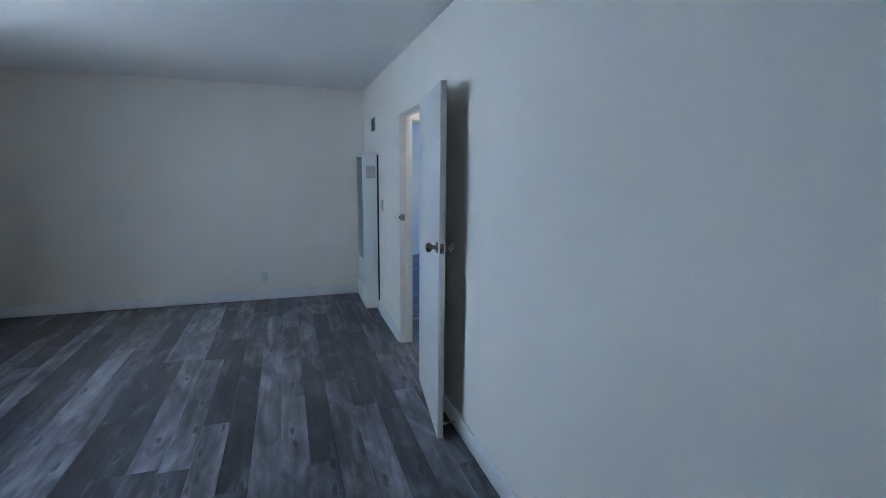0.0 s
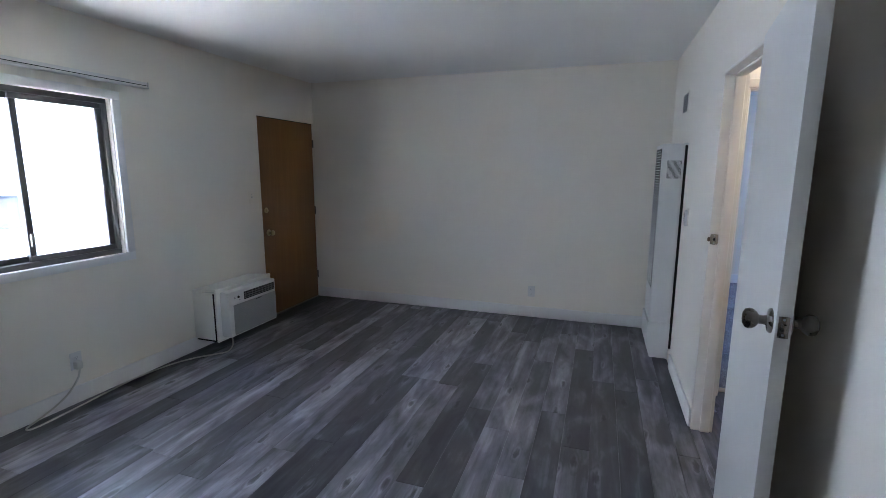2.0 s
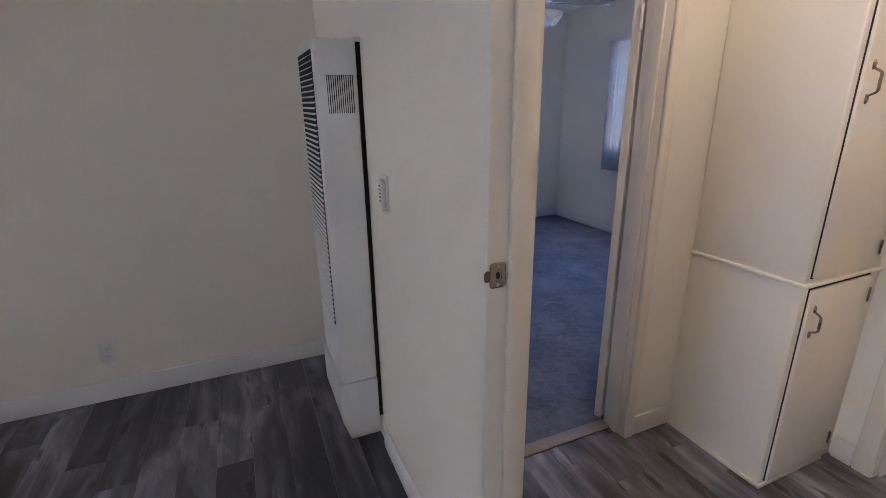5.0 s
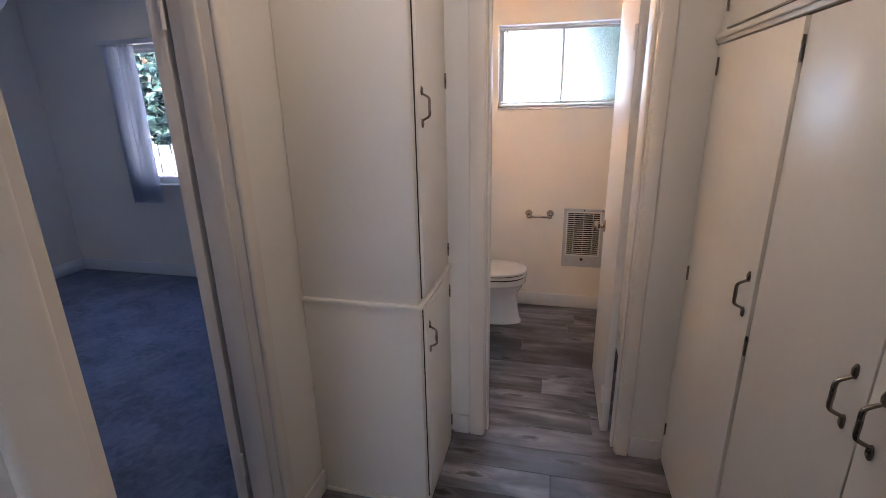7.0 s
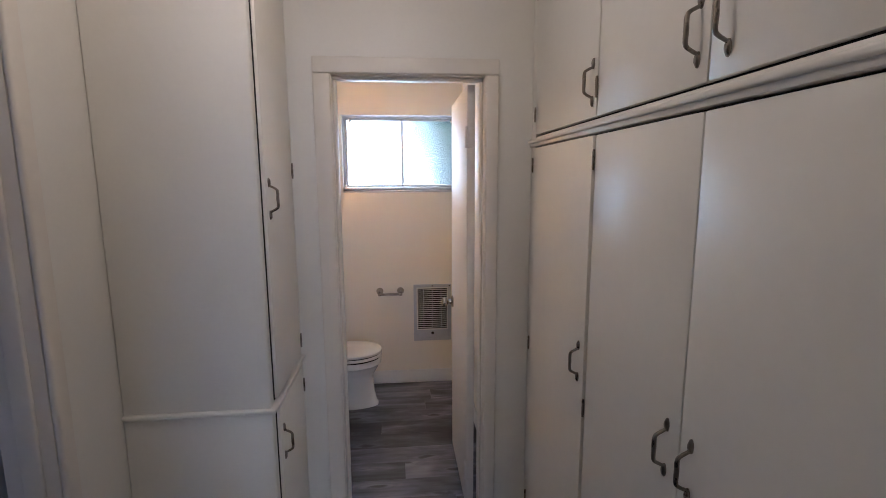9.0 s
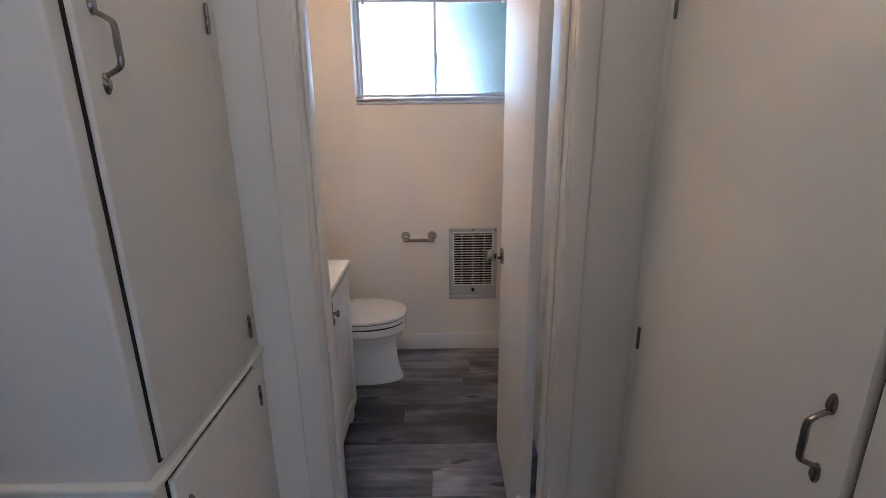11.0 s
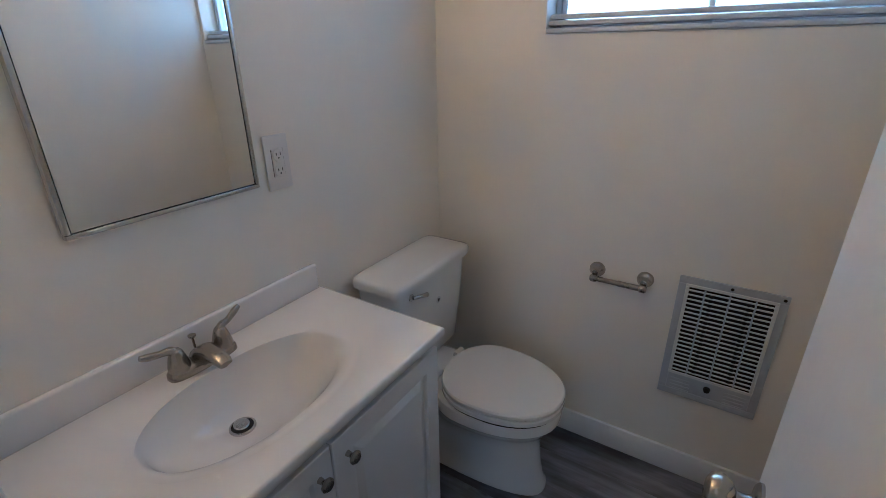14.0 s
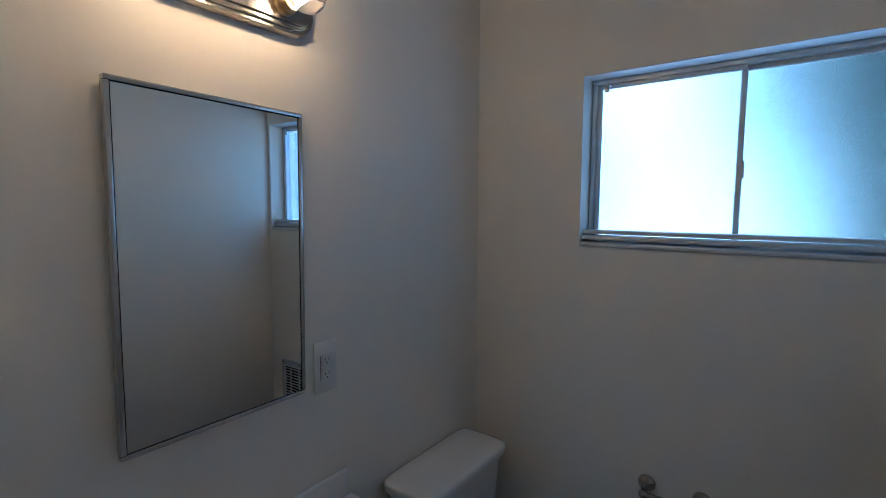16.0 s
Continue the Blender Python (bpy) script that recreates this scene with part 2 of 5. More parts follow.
BLIND = surface("pale_vinyl_slat", (0.72, 0.74, 0.80), 0.5, vary=0.03, grain=150, bump=0.1)
BLADE = surface("pale_wood_fan_blade", (0.50, 0.36, 0.29), 0.4, vary=0.12, grain=40, patch=5, stretch=(1, 8, 1))
THRESH = surface("oak_threshold", (0.34, 0.29, 0.24), 0.45, vary=0.12, grain=60, patch=8, stretch=(1, 8, 1))
SUBFLOOR = surface("dark_joint_filler", (0.03, 0.028, 0.027), 0.8, vary=0.2, bump=0)
GROUND = surface("pale_concrete", (0.78, 0.775, 0.75), 0.9, vary=0.1, grain=6, patch=0.4, bump=0.4, depth=0.02)
ROOFM = surface("grey_roofing", (0.14, 0.135, 0.13), 0.9, vary=0.15, grain=30, bump=0.4)
LEAF = surface("green_leaf", (0.024, 0.066, 0.050), 0.5, vary=0.5, grain=3, patch=1.5, bump=0)
BARK = surface("brown_bark", (0.12, 0.085, 0.06), 0.9, vary=0.3, grain=20, bump=0.5, depth=0.01)
FENCEM = surface("white_fence_paint", (0.74, 0.745, 0.75), 0.6, vary=0.05, grain=20, bump=0.2)
FENCEW = surface("weathered_grey_fence", (0.33, 0.335, 0.35), 0.7, vary=0.15, grain=20, patch=3, bump=0.2)
GREYBOX = surface("grey_painted_steel", (0.035, 0.036, 0.040), 0.5, vary=0.08)
_tr = BLIND.node_tree.nodes.new("ShaderNodeBsdfTranslucent")
_tr.inputs["Color"].default_value = (0.70, 0.74, 0.82, 1)
_mx = BLIND.node_tree.nodes.new("ShaderNodeMixShader")
_mx.inputs[0].default_value = 0.45
BLIND.node_tree.links.new(BLIND.node_tree.nodes["Principled BSDF"].outputs[0], _mx.inputs[1])
BLIND.node_tree.links.new(_tr.outputs[0], _mx.inputs[2])
BLIND.node_tree.links.new(_mx.outputs[0], BLIND.node_tree.nodes["Material Output"].inputs["Surface"])
PLANKS = [floor_wood("dark_grey_vinyl_plank", -0.065), floor_wood("grey_vinyl_plank", 0.025), floor_wood("pale_grey_vinyl_plank", 0.11)]
VENEER = veneer()
CARPET = carpet_mat()
CLEAR = glass_mat("clear_glass")
PEBBLE = glass_mat("pebbled_glass", 0.03, 1.0, 250.0, (0.90, 0.98, 0.99))
SHADE = surface("white_opal_glass", (0.80, 0.79, 0.76), 0.25, vary=0.02, bump=0)
MIRROR, _nt, _b = nodes_of("mirror_silver")
_b.inputs["Base Color"].default_value = (0.86, 0.88, 0.88, 1)
_b.inputs["Metallic"].default_value, _b.inputs["Roughness"].default_value = 1.0, 0.015
FILAMENT = glow_mat("hot_filament", (1.0, 0.62, 0.25), 14.0)

# ---- building helpers ----
WORLD_OF = {}


def cube(x0, x1, y0, y1, z0, z1, bevel=0.0, seg=2):
    bm = bmesh.new()
    bmesh.ops.create_cube(bm, size=1)
    for v in bm.verts:
        v.co = Vector(((x0 + x1) / 2 + v.co.x * (x1 - x0), (y0 + y1) / 2 + v.co.y * (y1 - y0), (z0 + z1) / 2 + v.co.z * (z1 - z0)))
    if bevel:
        bmesh.ops.bevel(bm, geom=bm.edges[:], offset=bevel, segments=seg, affect="EDGES", profile=0.5)
    return bm


def join(*bms):
    out = bmesh.new()
    for b in bms:
        me = bpy.data.meshes.new("tmp")
        b.to_mesh(me)
        b.free()
        out.from_mesh(me)
        bpy.data.meshes.remove(me)
    return out


def moved(bm, m):
    bm.transform(m)
    return bm


def lathe(profile, n=24, m=None):
    """Turns (radius, height) pairs round z."""
    bm = bmesh.new()
    rings = []
    for r, z in profile:
        rings.append([bm.verts.new((r * math.cos(2 * math.pi * k / n), r * math.sin(2 * math.pi * k / n), z)) for k in range(n)])
    for a, b in zip(rings, rings[1:]):
        for k in range(n):
            bm.faces.new((a[k], a[(k + 1) % n], b[(k + 1) % n], b[k]))
    bm.faces.new(rings[0][::-1])
    bm.faces.new(rings[-1])
    bmesh.ops.remove_doubles(bm, verts=bm.verts[:], dist=1e-6)
    bmesh.ops.recalc_face_normals(bm, faces=bm.faces[:])
    return moved(bm, m) if m else bm


def loft(rings, close=True):
    bm = bmesh.new()
    vs = [[bm.verts.new(p) for p in ring] for ring in rings]
    n = len(vs[0])
    for a, b in zip(vs, vs[1:]):
        for k in range(n):
            bm.faces.new((a[k], a[(k + 1) % n], b[(k + 1) % n], b[k]))
    if close:
        bm.faces.new(vs[0][::-1])
        bm.faces.new(vs[-1])
    bmesh.ops.recalc_face_normals(bm, faces=bm.faces[:])
    return bm


def oval(cx, cy, z, a, b, p=2.0, n=40):
    out = []
    for k in range(n):
        t = 2 * math.pi * k / n
        c, s = math.cos(t), math.sin(t)
        out.append((cx + a * math.copysign(abs(c) ** (2 / p), c), cy + b * math.copysign(abs(s) ** (2 / p), s), z))
    return out


def tube(points, radius, n=10, smooth=6):
    """A round bar along points; radius is one number or one for each point."""
    pts = [Vector(p) for p in points]
    rad = list(radius) if isinstance(radius, (list, tuple)) else [radius] * len(pts)
    path, rr = [], []
    for i in range(len(pts) - 1):
        p0, p1, p2, p3 = pts[max(i - 1, 0)], pts[i], pts[i + 1], pts[min(i + 2, len(pts) - 1)]
        for k in range(smooth):
            t = k / smooth
            path.append(0.5 * (2 * p1 + (p2 - p0) * t + (2 * p0 - 5 * p1 + 4 * p2 - p3) * t * t + (3 * p1 - p0 - 3 * p2 + p3) * t ** 3))
            rr.append(rad[i] * (1 - t) + rad[i + 1] * t)
    path.append(pts[-1])
    rr.append(rad[-1])
    rings, side = [], None
    for i, p in enumerate(path):
        d = (path[min(i + 1, len(path) - 1)] - path[max(i - 1, 0)]).normalized()
        if side is None:
            side = d.orthogonal().normalized()
        side = (side - d * side.dot(d)).normalized()
        up = d.cross(side)
        rings.append([p + rr[i] * (side * math.cos(2 * math.pi * k / n) + up * math.sin(2 * math.pi * k / n)) for k in range(n)])
    return loft(rings)


def mesh_of(name, bm, material, smooth=35):
    me = bpy.data.meshes.new(name)
    bm.to_mesh(me)
    bm.free()
    me.materials.append(material)
    if smooth:
        me.shade_smooth()
        me.set_sharp_from_angle(angle=radians(smooth))
    return me


def solid(name, bm, material, label="", category="", kind="", group="", smooth=35):
    """A top-level thing made of one mesh, in world places; its origin is put at the middle of its base."""
    me = mesh_of(name, bm, material, smooth)
    co = [v.co for v in me.vertices]
    base = Vector(((min(c.x for c in co) + max(c.x for c in co)) / 2, (min(c.y for c in co) + max(c.y for c in co)) / 2, min(c.z for c in co)))
    me.transform(Matrix.Translation(-base))
    ob = new(name, me)
    ob.matrix_world = Matrix.Translation(base)
    WORLD_OF[ob.name] = Matrix.Translation(base)
    return tagged(ob, label, category, group, kind)


def thing(name, m, label, category, group="", kind=""):
    ob = new(name)
    ob.empty_display_size = 0.1
    ob.matrix_world = m
    WORLD_OF[ob.name] = m.copy()
    return tagged(ob, label, category, group, kind)


def part(name, bm, material, parent, label="", local=False, smooth=35):
    me = mesh_of(name, bm, material, smooth)
    if not local:
        me.transform(WORLD_OF[parent.name].inverted())
    ob = new(name, me)
    ob.parent = parent
    WORLD_OF[ob.name] = WORLD_OF[parent.name]
    return tagged(ob, label)


def structure(name, bm, material, label, category):
    return solid(name, bm, material, label, category, "structure")


# ---- the large structure ----
CH = 2.50
BWF = 1.89  # bathroom face of the wall between hallway and bathroom
structure("ground", cube(-300, 300, -300, 300, -0.60, -0.30), GROUND, "pale concrete ground round the building", "ground")
structure("floor", cube(-3.95, 3.56, -2.12, 8.45, -0.30, -0.012), SUBFLOOR, "grey wood-look vinyl plank floor", "floor")
structure("carpet", cube(0.11, 3.44, 4.665, 8.33, -0.012, 0.002), CARPET, "blue-grey cut-pile carpet in the bedroom", "carpet")
# Roof is out of view; its eaves are added to block direct sun.
structure("roof", cube(-4.7, 4.35, -2.9, 9.2, 2.72, 2.9), ROOFM, "unseen flat grey roof with eaves added to block sun", "roof")
structure("ceiling_living", cube(-3.95, 0.0, -2.12, 6.01, CH, CH + 0.2), CEIL, "smooth white painted living room ceiling", "ceiling")
structure("ceiling_hall", cube(0.11, 1.77, 2.4, 4.53, CH, CH + 0.2), CEIL, "white painted hallway ceiling", "ceiling")
structure("ceiling_bedroom", cube(0.11, 3.44, 4.65, 8.33, CH, CH + 0.2), CEIL, "white painted bedroom ceiling", "ceiling")
structure("ceiling_bathroom", cube(BWF, 3.39, 3.18, 4.48, CH, CH + 0.2), CEIL, "white painted bathroom ceiling", "ceiling")


def wall_y(x0, x1, y0, y1, holes):
    """A wall along y with openings (ya, yb, za, zb), as one closed mesh."""
    ys = sorted({y0, y1, *[h[0] for h in holes], *[h[1] for h in holes]})
    zs = sorted({-0.012, CH + 0.2, *[z for h in holes for z in h[2:] if z > 0]})
    bm, corner = bmesh.new(), {}

    def at(x, i, j):
        if (x, i, j) not in corner:
            corner[x, i, j] = bm.verts.new((x, ys[i], zs[j]))
        return corner[x, i, j]

    def filled(i, j):
        if not (0 <= i < len(ys) - 1 and 0 <= j < len(zs) - 1):
            return False
        cy, cz = (ys[i] + ys[i + 1]) / 2, (zs[j] + zs[j + 1]) / 2
        return not any(ya < cy < yb and za - 0.02 < cz < zb and (cz > za or za == 0) for ya, yb, za, zb in holes)

    for i in range(len(ys) - 1):
        for j in range(len(zs) - 1):
            if not filled(i, j):
                continue
            for x in (x0, x1):
                bm.faces.new((at(x, i, j), at(x, i + 1, j), at(x, i + 1, j + 1), at(x, i, j + 1)))
            for di, dj, a, b in ((-1, 0, (i, j), (i, j + 1)), (1, 0, (i + 1, j), (i + 1, j + 1)), (0, -1, (i, j), (i + 1, j)), (0, 1, (i, j + 1), (i + 1, j + 1))):
                if not filled(i + di, j + dj):
                    bm.faces.new((at(x0, *a), at(x1, *a), at(x1, *b), at(x0, *b)))
    bmesh.ops.recalc_face_normals(bm, faces=bm.faces[:])
    return bm


def wall_x(y0, y1, x0, x1, holes):
    bm = wall_y(y0, y1, x0, x1, holes)
    for v in bm.verts:
        v.co.x, v.co.y = v.co.y, v.co.x
    bmesh.ops.reverse_faces(bm, faces=bm.faces[:])
    return bm


LW = (2.275, 3.49, 0.93, 2.00)   # living room window: y, y, z, z
BW = (3.20, 4.07, 1.499, 2.065)  # bathroom window
RW = (5.70, 7.44, 0.90, 2.09)   # bedroom window
structure("wall_west", wall_y(-3.95, -3.80, -2.12, 6.01, [LW, (4.945, 5.872, 0, 2.045)]), WALL, "off-white painted living room wall with window", "wall")
structure("wall_north", cube(-3.80, 0.0, 5.89, 6.01, -0.012, CH + 0.2), WALL, "bare off-white painted living room wall", "wall")
structure("wall_south", cube(-3.80, 0.0, -2.12, -2.0, -0.012, CH + 0.2), WALL, "plain off-white wall behind the walker", "wall")
structure("wall_partition", wall_y(0.0, 0.11, -2.12, 8.45, [(3.195, 4.02, 0, 2.05)]), WALL, "off-white painted wall with hallway doorway", "wall")
structure("wall_hall_north", wall_x(4.53, 4.65, 0.11, BWF, [(0.23, 1.035, 0, 2.05)]), HALL, "cream painted hallway wall with bedroom doorway", "wall")
structure("wall_hall_south", cube(0.11, 1.77, 2.28, 2.40, -0.012, CH + 0.2), HALL, "plain wall behind the closet", "wall")
structure("wall_bath_west", wall_y(1.77, BWF, 2.28, 4.53, [(3.293, 3.934, 0, 2.025)]), HALL, "cream painted wall with bathroom doorway", "wall")
structure("wall_bath_north", cube(BWF, 3.39, 4.48, 4.65, -0.012, CH + 0.2), WALL, "off-white painted bathroom wall behind the vanity", "wall")
structure("wall_bath_south", cube(BWF, 3.39, 3.06, 3.18, -0.012, CH + 0.2), WALL, "off-white painted bathroom side wall", "wall")
structure("wall_bath_east", wall_y(3.39, 3.56, 3.06, 4.565, [BW]), WALL, "off-white bathroom wall with high window", "wall")
structure("wall_bedroom_east", wall_y(3.44, 3.56, 4.565, 8.45, [RW]), WALL, "off-white bedroom wall with window", "wall")
structure("wall_bedroom_north", cube(0.11, 3.44, 8.33, 8.45, -0.012, CH + 0.2), WALL, "bare off-white bedroom wall", "wall")


def skirting(x0, x1, y0, y1, h=0.115):
    structure("baseboard", cube(x0, x1, y0, y1, 0.0, h, 0.004), TRIM, "white painted flat baseboard", "baseboard")


skirting(-3.80, -0.001, 5.876, 5.889)
skirting(-3.799, -3.786, -2.0, 4.935)
skirting(-0.014, -0.001, -2.0, 3.185)
skirting(-0.014, -0.001, 4.03, 4.93)
skirting(1.068, 1.298, 4.516, 4.529, 0.10)
skirting(1.756, 1.769, 3.99, 4.066, 0.10)
skirting(1.756, 1.769, 3.125, 3.253, 0.10)
skirting(3.376, 3.389, 3.194, 4.479, 0.105)
skirting(1.895, 3.376, 3.181, 3.194, 0.105)
skirting(2.71, 3.376, 4.466, 4.479, 0.105)
skirting(0.111, 3.439, 8.316, 8.329, 0.12)
skirting(3.426, 3.439, 4.66, 8.316, 0.12)
skirting(0.111, 0.124, 4.66, 8.316, 0.12)
structure("threshold", cube(0.252, 1.013, 4.60, 4.664, 0.0, 0.008, 0.003), THRESH, "worn wooden threshold strip between plank and carpet", "threshold")


# ---- door frames ----
def door_frame_y(name, x0, x1, ya, yb, zt, stop, label):
    """A lining in an opening of a wall along y; the clear opening is ya to yb, zt high. stop: where the stop strip runs in x."""
    t = thing(name, pose((x0 + x1) / 2, (ya + yb) / 2, 0), label, "door frame", kind="structure")
    e = 0.003
    part("jamb", cube(x0 - e, x1 + e, yb, yb + 0.02, 0, zt, 0.003), JAMB, t)
    part("jamb", cube(x0 - e, x1 + e, ya - 0.02, ya, 0, zt, 0.003), JAMB, t)
    part("head_jamb", cube(x0 - e, x1 + e, ya - 0.02, yb + 0.02, zt, zt + 0.02, 0.003), JAMB, t)
    s0, s1 = stop
    part("door_stop", cube(s0, s1, yb - 0.012, yb, 0, zt - 0.012, 0.005, 3), JAMB, t)
    part("door_stop", cube(s0, s1, ya, ya + 0.012, 0, zt - 0.012, 0.005, 3), JAMB, t)
    part("door_stop", cube(s0, s1, ya, yb, zt - 0.012, zt, 0.004, 3), JAMB, t)
    return t


def strike(parent, x, y, z):
    """A strike plate in a jamb that faces -y."""
    def ring(dy, a, b, p):
        return [(px, y + dy, z + pz) for px, pz, _ in oval(x, 0, 0, a, b, p, 32)]
    part("strike_plate", loft([ring(0, 0.020, 0.029, 6), ring(-0.0016, 0.020, 0.029, 6), ring(-0.0025, 0.0185, 0.0275, 6), ring(-0.0025, 0.0095, 0.0125, 3), ring(-0.0004, 0.0088, 0.0118, 3)], False), NICKEL, parent, "worn pewter strike plate with two screws")
    part("latch_hole", loft([ring(-0.0012, 0.0090, 0.012, 3), ring(-0.0006, 0.0088, 0.0118, 3)]), THRESH, parent, "bare-wood latch hole")
    part("latch_bore", loft([ring(-0.0018, 0.0050, 0.0080, 2.5), ring(-0.0010, 0.0050, 0.0080, 2.5)]), DARK, parent, "dark bore")
    part("latch_notch", loft([[(px, y - dy, z + pz) for px, pz, _ in oval(x - 0.025, 0, 0, 0.0085, 0.013, 2.6, 20)] for dy in (0.0012, 0.0004)]), BARK, parent, "chipped bare-wood notch")
    for dz in (-0.021, 0.021):
        part("screw", moved(lathe([(0.0001, 0), (0.004, 0), (0.004, 0.001), (0.0001, 0.0015)], 10), pose(x, y - 0.0024, z + dz, 90)), STEEL, parent)


fr = door_frame_y("door_frame_living", 0.0, 0.11, 3.215, 4.0, 2.03, (0.045, 0.095), "cream painted door lining of the hallway doorway")
strike(fr, 0.022, 4.0, 1.152)
fb = door_frame_y("door_frame_bath", 1.77, BWF, 3.313, 3.914, 2.005, (1.80, 1.845), "cream painted door lining of the bathroom doorway")
strike(fb, 1.872, 3.914, 0.918)
# casing round the bathroom doorway on the hallway side
for nm, b in (("casing", cube(1.752, 1.767, 3.917, 3.985, 0, 2.008, 0.006, 3)), ("casing", cube(1.752, 1.767, 3.256, 3.310, 0, 2.008, 0.006, 3)), ("head_casing", cube(1.752, 1.767, 3.256, 3.985, 2.008, 2.07, 0.006, 3))):
    part(nm, b, JAMB, fb)
fd = thing("door_frame_bedroom", pose(0.63, 4.59, 0), "cream painted lining and casing of the bedroom doorway", "door frame", kind="structure")
part("jamb", cube(1.015, 1.035, 4.527, 4.653, 0, 2.03, 0.002), JAMB, fd)
part("jamb", cube(0.23, 0.25, 4.527, 4.653, 0, 2.03, 0.003), JAMB, fd)
part("head_jamb", cube(0.23, 1.035, 4.527, 4.653, 2.03, 2.05, 0.003), JAMB, fd)
part("door_stop", cube(1.004, 1.0148, 4.558, 4.607, 0.0, 2.018, 0.0052, 4), JAMB, fd)
part("door_stop", cube(0.25, 0.262, 4.565, 4.607, 0.0, 2.018, 0.005, 3), JAMB, fd)
part("door_stop", cube(0.25, 1.015, 4.565, 4.607, 2.018, 2.03, 0.004, 3), JAMB, fd)
part("casing", cube(1.0145, 1.064, 4.508, 4.5265, 0, 2.035, 0.008, 4), JAMB, fd)
part("casing", cube(0.185, 0.233, 4.510, 4.526, 0, 2.035, 0.006, 3), JAMB, fd)
part("head_casing", cube(0.185, 1.065, 4.510, 4.526, 2.035, 2.085, 0.006, 3), JAMB, fd)


# ---- doors ----
def knob_bm(at, way):
    """A round knob on its rosette that stands out along way (+1 or -1 in local y)."""
    prof = [(0.0001, 0), (0.033, 0), (0.033, 0.004), (0.029, 0.008), (0.014, 0.011), (0.0115, 0.020), (0.0125, 0.028), (0.021, 0.034), (0.0268, 0.043), (0.0275, 0.051), (0.024, 0.059), (0.015, 0.064), (0.0001, 0.0655)]
    return lathe(prof, 28, Matrix.Translation(at) @ pose(0, 0, 0, -90 if way > 0 else 90))


def hinge(parent, x, y, z, label="painted butt hinge", local=True, mat=None):
    h = part("hinge", moved(lathe([(0.0001, -0.045), (0.0065, -0.045), (0.0065, 0.045), (0.0001, 0.045)], 12), pose(x, y, z)), mat or TRIM, parent, label, local)
    for k in range(5):
        part("knuckle", moved(lathe([(0.006, -0.0078), (0.0075, -0.007), (0.0075, 0.007), (0.006, 0.0078)], 12), pose(x, y, z - 0.036 + k * 0.018)), mat or TRIM, h, "", local)
    return h


def flush_door(name, m, width, height, material, label, knob_z, knob_mat, group=""):
    """A flush leaf: hinge at local x = 0, free edge at x = width, faces at y = 0 and y = 0.035."""
    t = thing(name, m, label, "door", group, "structure")
    part("leaf", cube(0, width, 0, 0.035, 0.010, height, 0.0025), material, t, "", True)
    if knob_z:
        part("knob", knob_bm((width - 0.054, 0.035, knob_z), 1), knob_mat, t, "round knob", True)
        part("knob", knob_bm((width - 0.054, 0.0, knob_z), -1), knob_mat, t, "round knob", True)
        lp = part("latch_plate", cube(width - 0.001, width + 0.0012, 0.006, 0.029, knob_z - 0.028, knob_z + 0.028, 0.0005), PEWTER, t, "small latch plate in the door edge", True)
        part("latch_bolt", cube(width + 0.001, width + 0.009, 0.011, 0.024, knob_z - 0.009, knob_z + 0.009, 0.003), PEWTER, lp, "", True)
        for dz in (-0.02, 0.02):
            part("screw", moved(lathe([(0.0001, 0), (0.0035, 0), (0.0001, 0.0012)], 8), pose(width + 0.0012, 0.0175, knob_z + dz, 0, 90)), STEEL, lp, "", True)
    return t


# the hallway door stands almost flat against the living room wall
ang = math.degrees(math.atan2(2.413 - 3.213, -0.157 + 0.045))
d1 = flush_door("door_hallway", pose(-0.045, 3.213, 0, 0, 0, ang), 0.806, 2.025, DOORP, "white painted flush door, swung open against the wall", 1.142, PEWTER)
for z in (0.25, 1.02, 1.80):
    hinge(d1, -0.004, 0.038, z)
# bathroom door, open into the room
d2 = flush_door("door_bathroom", pose(1.897, 3.329, 0, 0, 0, 0.0), 0.592, 1.998, BATHDOOR, "white painted flush bathroom door standing open", 0.908, NICKEL)
for z in (0.22, 1.78):
    hinge(d2, -0.006, 0.040, z)
    part("hinge_leaf", cube(-0.003, -0.0005, 0.004, 0.035, z - 0.045, z + 0.045, 0.0008), TRIM, d2, "", True)
# bedroom door, open into the bedroom and seen edge-on
d3 = flush_door("door_bedroom", pose(1.010, 4.668, 0, 0, 0, 22), 0.755, 2.02, BATHDOOR, "white painted flush bedroom door standing open", 0.97, NICKEL)
for z in (0.35, 1.80):
    hinge(d3, -0.007, -0.003, z, "painted butt hinge with ball tip")
# entrance door
ed = thing("door_entrance", pose(-3.80, 5.41, 0), "orange-brown wood veneer flush entrance door, closed", "door", kind="structure")
part("leaf", cube(-3.845, -3.803, 4.953, 5.864, 0.012, 2.037, 0.002), VENEER, ed)
part("door_seal", join(cube(-3.84, -3.808, 4.9455, 4.9525, 0, 2.037), cube(-3.84, -3.808, 5.8645, 5.8715, 0, 2.037), cube(-3.84, -3.808, 4.9455, 5.8715, 2.0375, 2.0445)), DARK, ed, "dark gap round the leaf")
part("sill", cube(-3.85, -3.79, 4.95, 5.868, 0.0, 0.010, 0.003), THRESH, ed, "worn threshold")
part("knob", moved(knob_bm((0, 0, 0), -1), pose(-3.803, 5.028, 0.886, 0, 0, 90)), BRASS, ed, "brass knob")
part("deadbolt", lathe([(0.0001, 0), (0.028, 0), (0.027, 0.006), (0.016, 0.010), (0.015, 0.018), (0.0001, 0.02)], 22, pose(-3.803, 5.008, 1.116, 0, 90)), BRASS, ed, "brass deadbolt turn")
